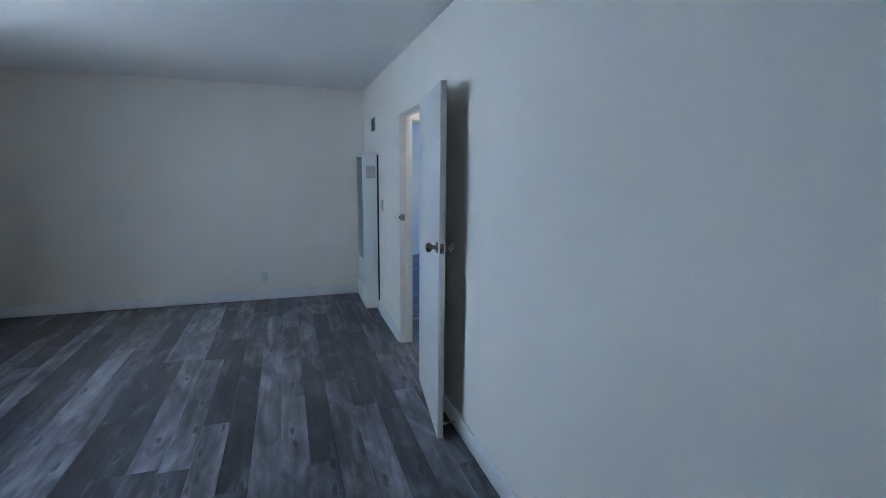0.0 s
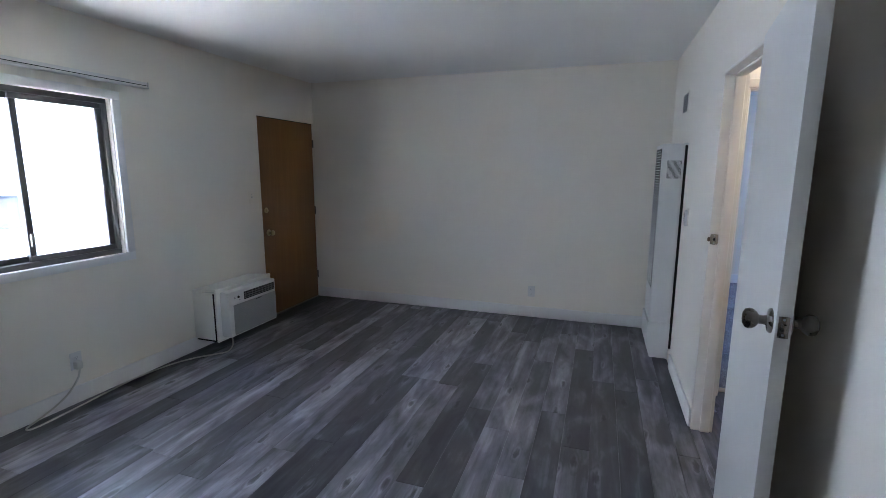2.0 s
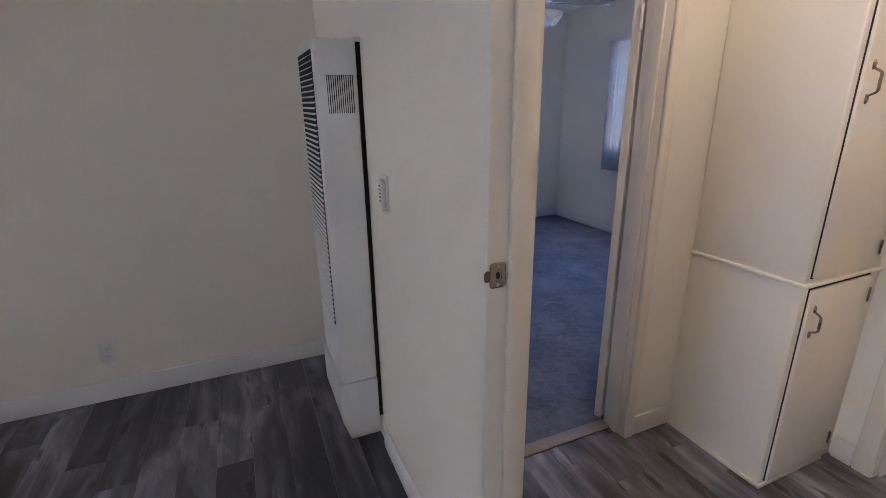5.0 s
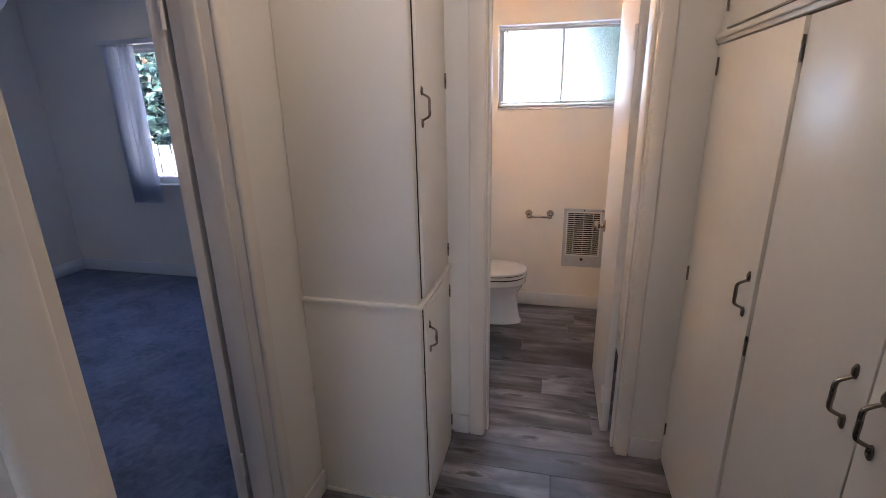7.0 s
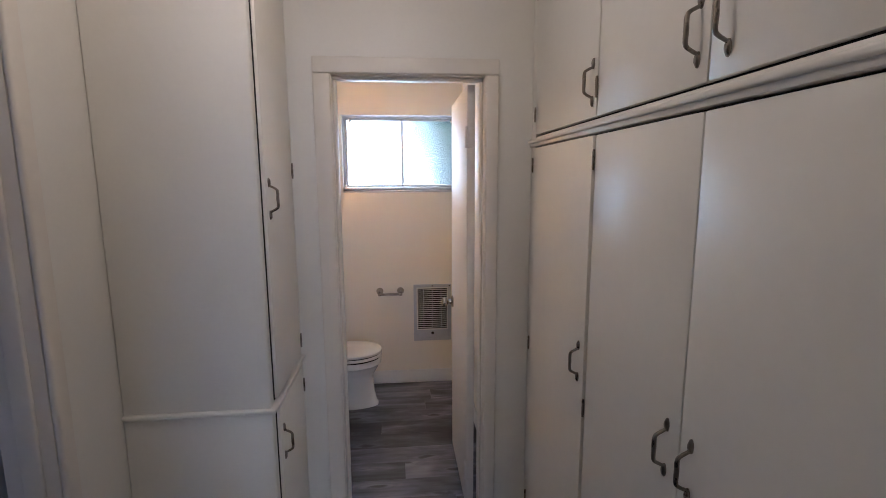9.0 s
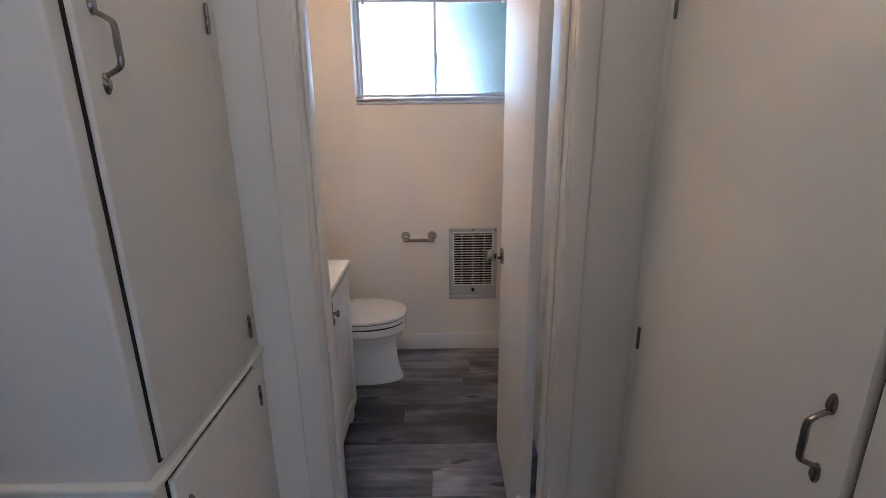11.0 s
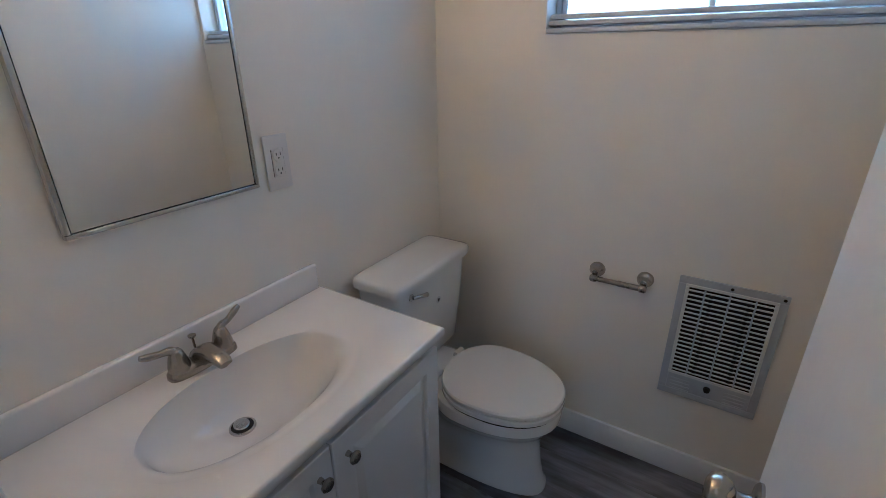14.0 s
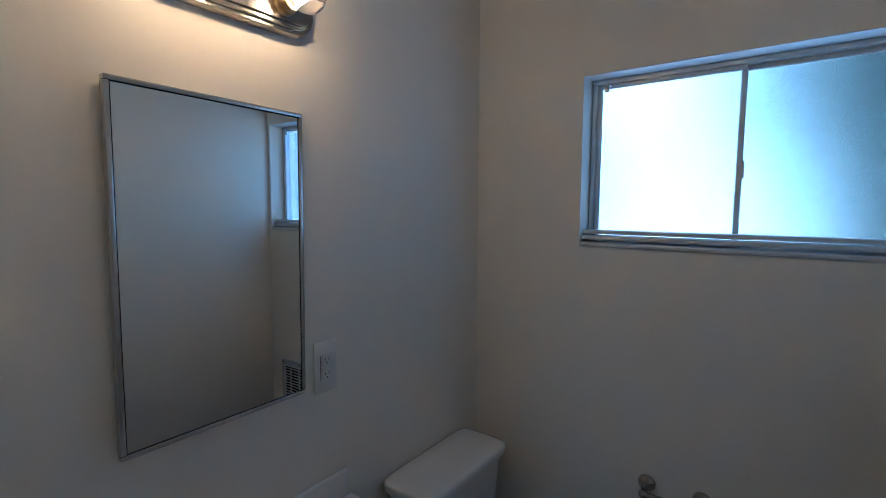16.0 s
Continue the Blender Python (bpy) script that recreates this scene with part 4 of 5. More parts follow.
# ---- hallway cabinets ----
def pull(parent, x, y, z, out, length=0.125, mat=None):
    """A bowed cabinet pull on a face along x; out: +1 or -1, the way the face looks in y."""
    h, d = length / 2, 0.027 * out
    mat = mat or PEWTER
    g = part("handle", tube([(x, y + d * 0.15, z - h + 0.022), (x, y + d * 0.80, z - h * 0.50), (x, y + d, z - h * 0.36), (x, y + d, z), (x, y + d, z + h * 0.36), (x, y + d * 0.80, z + h * 0.50), (x, y + d * 0.15, z + h - 0.022)],
                            [0.0036, 0.0038, 0.0045, 0.0049, 0.0045, 0.0038, 0.0036], 10), mat, parent, "worn pewter bow handle")
    for s in (-1, 1):
        zc = z + s * (h - 0.012)
        part("foot", loft([[(px, y + dy * out, zc + py) for px, py, _ in oval(x, 0, 0, a, b, 2, 14)] for a, b, dy in ((0.0066, 0.015, 0.0003), (0.0060, 0.0145, 0.0035), (0.0038, 0.008, 0.007))]), mat, g)
    return g


def small_hinge(parent, x, y, z, out):
    h = part("hinge", lathe([(0.0001, -0.022), (0.004, -0.022), (0.004, 0.022), (0.0001, 0.022)], 10, pose(x, y + 0.003 * out, z)), PEWTER, parent, "small dark cabinet hinge")
    for s in (-1, 1):
        part("tip", lathe([(0.0001, -0.004), (0.0035, -0.003), (0.0035, 0.003), (0.0001, 0.004)], 8, pose(x, y + 0.003 * out, z + s * 0.025)), PEWTER, h)


lc = thing("linen_cabinet", pose(1.535, 4.30, 0), "tall cream painted built-in linen cabinet with two doors", "cabinet")
part("upper_carcass", cube(1.297, 1.768, 4.080, 4.529, 0.880, CH - 0.001, 0.006, 3), HALL, lc)
part("lower_carcass", cube(1.294, 1.768, 4.077, 4.529, 0.0, 0.874, 0.005, 3), HALL, lc)
part("ledge", cube(1.284, 1.768, 4.065, 4.529, 0.866, 0.881, 0.005, 3), CABINET, lc, "rounded ledge strip")
part("toe_strip", cube(1.286, 1.70, 4.066, 4.0765, 0.0, 0.020, 0.004), CABINET, lc)
part("toe_strip", cube(1.284, 1.2935, 4.066, 4.515, 0.0, 0.020, 0.004), CABINET, lc)
for z0, z1, hz, hg in ((0.900, 2.43, 1.545, (0.967, 1.636, 2.30)), (0.026, 0.856, 0.730, (0.779, 0.12))):
    yo = 4.080 if z0 > 0.5 else 4.077
    part("door_gap", cube(1.3245, 1.6995, yo - 0.0035, yo - 0.0003, z0 - 0.004, z1 + 0.004), DARK, lc, "dark gap round the door")
    dr = part("door", cube(1.3285, 1.6985, yo - 0.014, yo - 0.002, z0, z1, 0.003), CABINET, lc)
    pull(dr, 1.362, yo - 0.014, hz, -1)
    for z in hg:
        small_hinge(dr, 1.694, yo - 0.014, z, -1)

cl = thing("closet_cabinet", pose(0.94, 2.80, 0), "cream painted built-in hallway closet with tall and upper doors", "closet")
YF = 3.12
part("body", cube(0.111, 1.768, 2.401, YF - 0.035, 0.0, CH - 0.001), CABINET, cl)
part("rail", cube(0.111, 1.768, YF - 0.030, YF + 0.004, 1.728, 1.764, 0.004), CABINET, cl, "cross rail between lower and upper doors")
part("moulding", cube(0.111, 1.768, YF - 0.01, YF + 0.012, 1.741, 1.756, 0.005, 3), CABINET, cl)
part("base_strip", cube(0.111, 1.768, YF - 0.035, YF - 0.008, 0.0, 0.045, 0.003), CABINET, cl)
part("end_stile", cube(1.705, 1.768, YF - 0.035, YF - 0.004, 0.045, CH - 0.001, 0.003), CABINET, cl)
part("end_stile", cube(0.111, 0.165, YF - 0.035, YF - 0.004, 0.045, CH - 0.001, 0.003), CABINET, cl)
part("door_gap", cube(0.166, 1.704, YF - 0.0345, YF - 0.022, 0.046, CH - 0.04), DARK, cl, "dark gaps between the doors")
LEAVES = ((1.131, 1.703, 1.163, 1.701), (0.662, 1.1225, 0.698, 1.126), (0.167, 0.658, 0.618, 0.169))
for a, b, hx, gx in LEAVES:
    lift = 0.006 if a > 1.1 else 0.0
    lo = part("door", cube(a, b, YF - 0.018 + lift, YF + lift, 0.050, 1.722, 0.003), CABINET, cl)
    pull(lo, hx + 0.004, YF + lift, 1.052, 1)
    for z in (0.21, 0.92, 1.655):
        small_hinge(lo, gx, YF + lift, z, 1)
    up = part("door", cube(a, b, YF - 0.018, YF, 1.772, 2.44, 0.003), CABINET, cl)
    pull(up, hx - 0.008, YF, 1.866, 1)
    for z in (1.85, 2.30):
        small_hinge(up, gx, YF, z, 1)


# ---- bathroom things ----
def raised_panel(parent, x0, x1, z0, z1, yf):
    """A cabinet door that looks to -y, with a sunk groove and a raised field."""
    def ring(d, y):
        return [(x0 + d, yf + y, z0 + d), (x1 - d, yf + y, z0 + d), (x1 - d, yf + y, z1 - d), (x0 + d, yf + y, z1 - d)]
    return part("door", loft([ring(0, 0.018), ring(0, 0.002), ring(0.002, 0), ring(0.050, 0), ring(0.056, 0.007), ring(0.064, 0.008), ring(0.082, 0.0005), ring(0.085, 0.0)]), VANITY, parent, "", False, 12)


def vanity():
    x0, x1, yf = 1.893, 2.694, 4.052
    t = thing("vanity_cabinet", pose(2.29, 4.26, 0), "white two-door vanity cabinet with raised panels", "cabinet")
    part("side_panel", join(cube(x1 - 0.016, x1, yf + 0.05, 4.464, 0.0, 0.788, 0.002), cube(x1 - 0.016, x1, yf, yf + 0.052, 0.0, 0.788, 0.002)), VANITY, t)
    part("side_panel", cube(x0, x0 + 0.016, yf, 4.464, 0.0, 0.788, 0.002), VANITY, t)
    part("back_panel", cube(x0 + 0.016, x1 - 0.016, 4.455, 4.464, 0.05, 0.788), VANITY, t)
    part("bottom_panel", cube(x0 + 0.016, x1 - 0.016, yf + 0.02, 4.455, 0.09, 0.105), VANITY, t)
    part("face_rail", cube(x0 + 0.016, x1 - 0.016, yf, yf + 0.018, 0.745, 0.788, 0.002), VANITY, t)
    part("face_rail", cube(x0 + 0.016, x1 - 0.016, yf, yf + 0.018, 0.085, 0.115, 0.002), VANITY, t)
    for s, xa in ((1, x0 + 0.016), (-1, x1 - 0.016)):
        pts = [(xa, 0), (xa + s * 0.045, 0), (xa + s * 0.055, 0.03), (xa + s * 0.085, 0.06), (xa + s * 0.14, 0.085), (xa, 0.085)]
        part("bracket_foot", loft([[(px, yf + 0.001, pz) for px, pz in pts], [(px, yf + 0.017, pz) for px, pz in pts]]), VANITY, t, "", False, 10)
    part("inner_dark", cube(x0 + 0.018, x1 - 0.018, yf + 0.02, yf + 0.024, 0.106, 0.744), DARK, t, "dark gap behind the doors")
    mid = 2.309
    for a, b, kx in ((x0 + 0.012, mid - 0.0015, 2.273), (mid + 0.0015, x1 - 0.006, 2.350)):
        d = raised_panel(t, a, b, 0.10, 0.765, yf - 0.019)
        part("knob", lathe([(0.0001, 0), (0.007, 0), (0.0055, 0.009), (0.008, 0.014), (0.0145, 0.019), (0.015, 0.023), (0.011, 0.027), (0.0001, 0.0285)], 22, pose(kx, yf - 0.019, 0.708, 90)), NICKEL, d, "brushed nickel mushroom knob")


def sink_top():
    """One moulded top: flat deck, oval bowl, rounded front edge and backsplash."""
    t = thing("bathroom_sink", pose(2.3, 4.25, 0.79), "glossy white moulded vanity top with oval sink", "sink")
    x0, x1, y0, y1, zt = 1.893, 2.706, 4.022, 4.462, 0.818
    cx, cy, n = 2.315, 4.232, 72
    def deck(z, inset):
        out = []
        for k in range(n):
            a = 2 * math.pi * k / n
            c, s = math.cos(a), math.sin(a)
            sx = ((x1 - inset - cx) if c > 0 else (cx - x0 - inset)) / max(abs(c), 1e-6)
            sy = ((y1 - inset - cy) if s > 0 else (cy - y0 - inset)) / max(abs(s), 1e-6)
            d = min(sx, sy)
            out.append((cx + c * d, cy + s * d, z))
        for ex in (x0 + inset, x1 - inset):
            for ey in (y0 + inset, y1 - inset):
                k = round(math.atan2(ey - cy, ex - cx) / (2 * math.pi) * n) % n
                out[k] = (ex, ey, z)
        return out
    bowl = [(0.262, 0.160, 0.0), (0.256, 0.155, -0.003), (0.238, 0.142, -0.004), (0.228, 0.134, -0.010), (0.214, 0.126, -0.030), (0.190, 0.112, -0.065), (0.150, 0.090, -0.100), (0.095, 0.060, -0.122), (0.040, 0.034, -0.131), (0.022, 0.022, -0.134)]
    rings = [deck(zt - 0.030, 0.004), deck(zt - 0.026, 0.0), deck(zt - 0.006, 0.0), deck(zt - 0.0015, 0.002), deck(zt, 0.007)]
    for i, (a, b, dz) in enumerate(bowl):
        dx = -0.020 * min(1.0, i / 7)
        rings.append([(cx + dx + px, cy + 0.072 * max(0.0, min(1.0, (i - 2) / 7)) + py, zt + dz) for px, py, _ in oval(0, 0, 0, a, b, 2.15, n)])
    part("basin", loft(rings, False), MARBLE, t, "", False, 50)
    part("backsplash", cube(x0, x1 - 0.004, 4.462, 4.4795, zt - 0.02, zt + 0.073, 0.006, 3), MARBLE, t)
    dx, dy, dz = cx - 0.020, cy + 0.072, zt - 0.134
    dr = part("drain", lathe([(0.0225, -0.004), (0.0230, 0.000), (0.0245, 0.0035), (0.028, 0.003), (0.0295, 0.001), (0.0295, -0.003), (0.0225, -0.004)], 28, pose(dx, dy, dz + 0.002)), CHROME, t, "chrome drain ring")
    part("drain_hole", lathe([(0.0001, 0), (0.0232, 0), (0.0001, 0.0002)], 24, pose(dx, dy, dz + 0.0022)), DARK, dr, "dark drain gap")
    part("stopper", lathe([(0.0001, 0.004), (0.0155, 0.005), (0.0175, 0.0075), (0.0150, 0.0095), (0.0001, 0.0105)], 24, pose(dx, dy + 0.004, dz + 0.001, 8)), CHROME, dr)


def faucet():
    t = thing("faucet", pose(2.30, 4.415, 0.818), "brushed nickel two-handle sink faucet", "faucet")
    z0, cx, cy = 0.818, 2.30, 4.412
    part("base", loft([oval(cx, cy, z0, 0.080, 0.027, 3.2, 36), oval(cx, cy, z0 + 0.012, 0.079, 0.026, 3.2, 36), oval(cx, cy, z0 + 0.020, 0.072, 0.021, 3.0, 36), oval(cx, cy, z0 + 0.024, 0.050, 0.012, 2.5, 36)]), NICKEL, t, "", False, 50)
    rings = []
    for dy, hw, lo, hi in ((0.016, 0.022, 0.006, 0.030), (0.004, 0.026, 0.004, 0.044), (-0.014, 0.026, 0.004, 0.053), (-0.040, 0.022, 0.014, 0.055), (-0.066, 0.0185, 0.024, 0.050), (-0.086, 0.017, 0.027, 0.043), (-0.094, 0.014, 0.028, 0.037)):
        rings.append([(px, cy + dy, z0 + (lo + hi) / 2 + pz) for px, pz, _ in oval(cx, 0, 0, hw, (hi - lo) / 2, 2.8, 24)])
    part("spout", loft(rings), NICKEL, t, "", False, 50)
    part("aerator", lathe([(0.0001, 0), (0.0105, 0), (0.0105, 0.008), (0.0001, 0.008)], 18, pose(cx, cy - 0.078, z0 + 0.021)), NICKEL, t)
    for s in (-1, 1):
        hx = cx + s * 0.052
        h = part("handle_base", lathe([(0.0001, 0), (0.0235, 0), (0.0225, 0.012), (0.018, 0.030), (0.0145, 0.042), (0.010, 0.049), (0.0001, 0.051)], 24, pose(hx, cy, z0 + 0.016)), NICKEL, t, "", False, 50)
        part("lever", tube([(hx, cy, z0 + 0.052), (hx + s * 0.008, cy + 0.002, z0 + 0.066), (hx + s * 0.026, cy + 0.006, z0 + 0.068), (hx + s * 0.050, cy + 0.010, z0 + 0.072 + 0.008 * (s > 0)), (hx + s * 0.064, cy + 0.012, z0 + 0.077 + 0.010 * (s > 0))], [0.012, 0.0095, 0.0072, 0.0085, 0.0055], 12), NICKEL, h, "", False, 50)
    lr = part("lift_rod", tube([(cx, cy + 0.022, z0 + 0.018), (cx, cy + 0.024, z0 + 0.058)], 0.0028, 8, 1), NICKEL, t)
    part("rod_knob", lathe([(0.0001, 0), (0.005, 0.001), (0.0085, 0.005), (0.0085, 0.009), (0.0001, 0.0115)], 16, pose(cx, cy + 0.024, z0 + 0.056)), NICKEL, lr)


def toilet():
    cx = 3.065
    t = thing("toilet", pose(cx, 4.1, 0), "white porcelain toilet with closed lid", "toilet")
    def egg(z, yb, yf, w, p=2.2):
        cy = yb - w * 0.95 if yb - w * 0.95 > (yb + yf) / 2 else (yb + yf) / 2
        out = []
        n = 48
        for k in range(n):
            a = 2 * math.pi * k / n
            c, s = math.cos(a), math.sin(a)
            ry = (yb - cy) if s > 0 else (cy - yf)
            out.append((cx + w * math.copysign(abs(c) ** (2 / p), c), cy + ry * math.copysign(abs(s) ** (2 / p), s), z))
        return out
    part("bowl", loft([egg(0.0, 4.30, 3.834, 0.104, 2.6), egg(0.018, 4.30, 3.836, 0.103, 2.6), egg(0.03, 4.295, 3.846, 0.098, 2.5), egg(0.10, 4.29, 3.860, 0.096, 2.5), egg(0.18, 4.28, 3.868, 0.098, 2.4), egg(0.222, 4.27, 3.868, 0.112), egg(0.258, 4.265, 3.846, 0.136), egg(0.290, 4.26, 3.828, 0.155), egg(0.312, 4.26, 3.818, 0.165), egg(0.318, 4.26, 3.808, 0.176), egg(0.350, 4.26, 3.806, 0.178), egg(0.360, 4.258, 3.811, 0.172)]), PORCELAIN, t, "", False, 40)
    part("rear_deck", cube(cx - 0.115, cx + 0.115, 4.19, 4.40, 0.24, 0.386, 0.03, 4), PORCELAIN, t, "", False, 60)
    part("trapway", tube([(cx, 4.02, 0.10), (cx, 4.20, 0.16), (cx, 4.32, 0.10), (cx, 4.38, 0.03)], [0.085, 0.09, 0.085, 0.08], 18), PORCELAIN, t, "", False, 60)
    part("rim_gap", loft([egg(0.3585, 4.22, 3.812, 0.169), egg(0.3690, 4.22, 3.812, 0.169)]), DARK, t, "dark gap under the seat")
    st = part("seat", loft([egg(0.368, 4.225, 3.806, 0.172), egg(0.371, 4.227, 3.802, 0.176), egg(0.385, 4.227, 3.802, 0.176), egg(0.388, 4.224, 3.806, 0.172)]), PORCELAIN, t, "", False, 35)
    part("seat_gap", loft([egg(0.3875, 4.22, 3.811, 0.167), egg(0.3950, 4.22, 3.811, 0.167)]), DARK, t, "dark gap under the lid")
    part("lid", loft([egg(0.394, 4.226, 3.806, 0.172), egg(0.397, 4.228, 3.802, 0.176), egg(0.408, 4.228, 3.802, 0.176), egg(0.4135, 4.225, 3.807, 0.171), egg(0.416, 4.213, 3.825, 0.155), egg(0.417, 4.17, 3.90, 0.08)]), PORCELAIN, t, "", False, 35)
    for s in (-1, 1):
        part("seat_hinge", lathe([(0.0001, -0.022), (0.013, -0.022), (0.013, 0.022), (0.0001, 0.022)], 14, pose(cx + s * 0.075, 4.238, 0.392, 0, 90)), PLASTIC, st)
    def rect(z, w, y0, y1, p=9.0):
        return oval(cx - 0.003, (y0 + y1) / 2, z, w, (y1 - y0) / 2, p, 56)
    part("tank", loft([rect(0.39, 0.178, 4.315, 4.462), rect(0.41, 0.186, 4.303, 4.465), rect(0.60, 0.202, 4.290, 4.468), rect(0.752, 0.212, 4.282, 4.470)]), PORCELAIN, t, "", False, 60)
    part("tank_lid", loft([rect(0.750, 0.218, 4.280, 4.472), rect(0.754, 0.231, 4.270, 4.474), rect(0.774, 0.232, 4.268, 4.474), rect(0.784, 0.227, 4.273, 4.472), rect(0.788, 0.210, 4.288, 4.462), rect(0.789, 0.12, 4.33, 4.42)]), PORCELAIN, t, "", False, 60)
    lv = part("flush_lever", lathe([(0.0001, 0), (0.014, 0), (0.013, 0.006), (0.008, 0.010), (0.0001, 0.011)], 18, pose(cx - 0.148, 4.289, 0.725, 90)), CHROME, t, "chrome flush lever")
    part("lever_arm", tube([(cx - 0.148, 4.276, 0.725), (cx - 0.122, 4.266, 0.723), (cx - 0.086, 4.264, 0.714)], [0.006, 0.0065, 0.0085], 10), CHROME, lv)
    bd = part("badge", lathe([(0.0001, 0), (0.014, 0), (0.0001, 0.0012)], 20, pose(cx + 0.016, 4.2868, 0.638, 90)), STEEL, t, "small grey oval badge")
    part("badge_mark", lathe([(0.0001, 0), (0.007, 0), (0.0001, 0.0008)], 16, pose(cx + 0.016, 4.2860, 0.638, 90)), GREYBOX, bd)


def paper_holder():
    t = thing("toilet_paper_holder", pose(3.37, 3.737, 0.748), "empty brushed nickel toilet paper holder", "paper holder")
    for y in (3.820, 3.662):
        p = part("post", lathe([(0.0001, 0), (0.027, 0), (0.0265, 0.006), (0.021, 0.013), (0.013, 0.022), (0.0105, 0.036), (0.0001, 0.038)], 24, pose(3.389, y, 0.748, 0, -90)), NICKEL, t, "", False, 50)
        part("cup", lathe([(0.0001, -0.013), (0.009, -0.013), (0.013, -0.006), (0.013, 0.006), (0.009, 0.013), (0.0001, 0.013)], 18, pose(3.346, y, 0.731, 90)), NICKEL, p, "", False, 50)
    part("roller", join(tube([(3.346, 3.662, 0.731), (3.346, 3.74, 0.731)], 0.0100, 14, 1), tube([(3.346, 3.735, 0.731), (3.346, 3.820, 0.731)], 0.0088, 14, 1)), PEWTER, t, "dark spring roller")


def wall_grille():
    y0, y1, z0, z1, x = 3.271, 3.562, 0.342, 0.793, 3.389
    t = thing("wall_heater_grille", pose(x, 3.416, z0), "grey steel wall heater grille with fine bars", "heater")
    part("plate", cube(x - 0.008, x - 0.001, y0 + 0.024, y1 - 0.024, z0 + 0.024, z0 + 0.090, 0.001), GRILLE, t)
    for b in rim(x - 0.010, x - 0.001, y0, y1, z0, z1, 0.024, 0.002):
        part("frame", b, GRILLE, t)
    for b in rim(x - 0.014, x - 0.009, y0 + 0.022, y1 - 0.022, z0 + 0.088, z1 - 0.022, 0.010, 0.002):
        part("lip", b, METALW, t)
    part("cavity", cube(x - 0.003, x - 0.001, y0 + 0.025, y1 - 0.025, z0 + 0.091, z1 - 0.025), CAVITY, t, "shallow plate painted dark as the deep cavity's shade")
    for yc in (3.365, 3.465):
        part("heat_element", tube([(x - 0.006, yc, z0 + 0.11), (x - 0.006, yc, z1 - 0.05)], 0.008, 8, 1), CAVITY, t, "dim grey heating element")
    za, zb = z0 + 0.100, z1 - 0.034
    for k in range(20):
        z = za + (zb - za) * (k + 0.5) / 20
        part("bar", cube(x - 0.014, x - 0.010, y0 + 0.032, y1 - 0.032, z - 0.0026, z + 0.0026, 0.0009, 1), METALW, t)
    for f in (0.2, 0.5, 0.8):
        y = y0 + 0.032 + (y1 - y0 - 0.064) * f
        part("upright", cube(x - 0.0155, x - 0.0098, y - 0.0024, y + 0.0024, za, zb, 0.001, 1), GRILLE, t)
    for ys in (y0 + 0.035, y1 - 0.095):
        for k in range(4):
            z = z0 + 0.026 + k * 0.013
            part("slot", cube(x - 0.0105, x - 0.0078, ys, ys + 0.06, z, z + 0.005, 0.001, 1), GRILLE, t)
    part("control_knob", lathe([(0.0001, 0), (0.011, 0), (0.009, 0.010), (0.0001, 0.011)], 16, pose(x - 0.008, 3.416, z0 + 0.060, 0, -90)), DARK, t, "small black control knob")
    for y, z in ((y0 + 0.012, z1 - 0.012), (3.416, z1 - 0.012)):
        part("screw", lathe([(0.0001, 0), (0.005, 0), (0.0001, 0.002)], 10, pose(x - 0.010, y, z, 0, -90)), DARK, t, "dark screw")


def mirror_cabinet():
    x0, x1, z0, z1, yf = 2.145, 2.561, 1.157, 1.858, 4.460
    t = thing("mirror_cabinet", pose(2.37, 4.47, z0), "recessed medicine cabinet with a steel-framed mirror door", "mirror")
    bits = rim(yf, yf + 0.0175, x0, x1, z0, z1, 0.010, 0.0025)
    for b in bits:
        for v in b.verts:
            v.co.x, v.co.y = v.co.y, v.co.x
        bmesh.ops.reverse_faces(b, faces=b.faces[:])
    fr = part("frame", join(*bits), CHROME, t, "dull steel mirror frame")
    part("seam", cube(x0 + 0.009, x1 - 0.009, yf + 0.0072, yf + 0.012, z0 + 0.009, z1 - 0.009), DARK, t, "dark line round the glass")
    part("glass", cube(x0 + 0.012, x1 - 0.012, yf + 0.004, yf + 0.008, z0 + 0.012, z1 - 0.012), MIRROR, t, "mirror glass")
    t.matrix_world = t.matrix_world @ pose(0, 0, 0, 0, 0.5, 1.35)


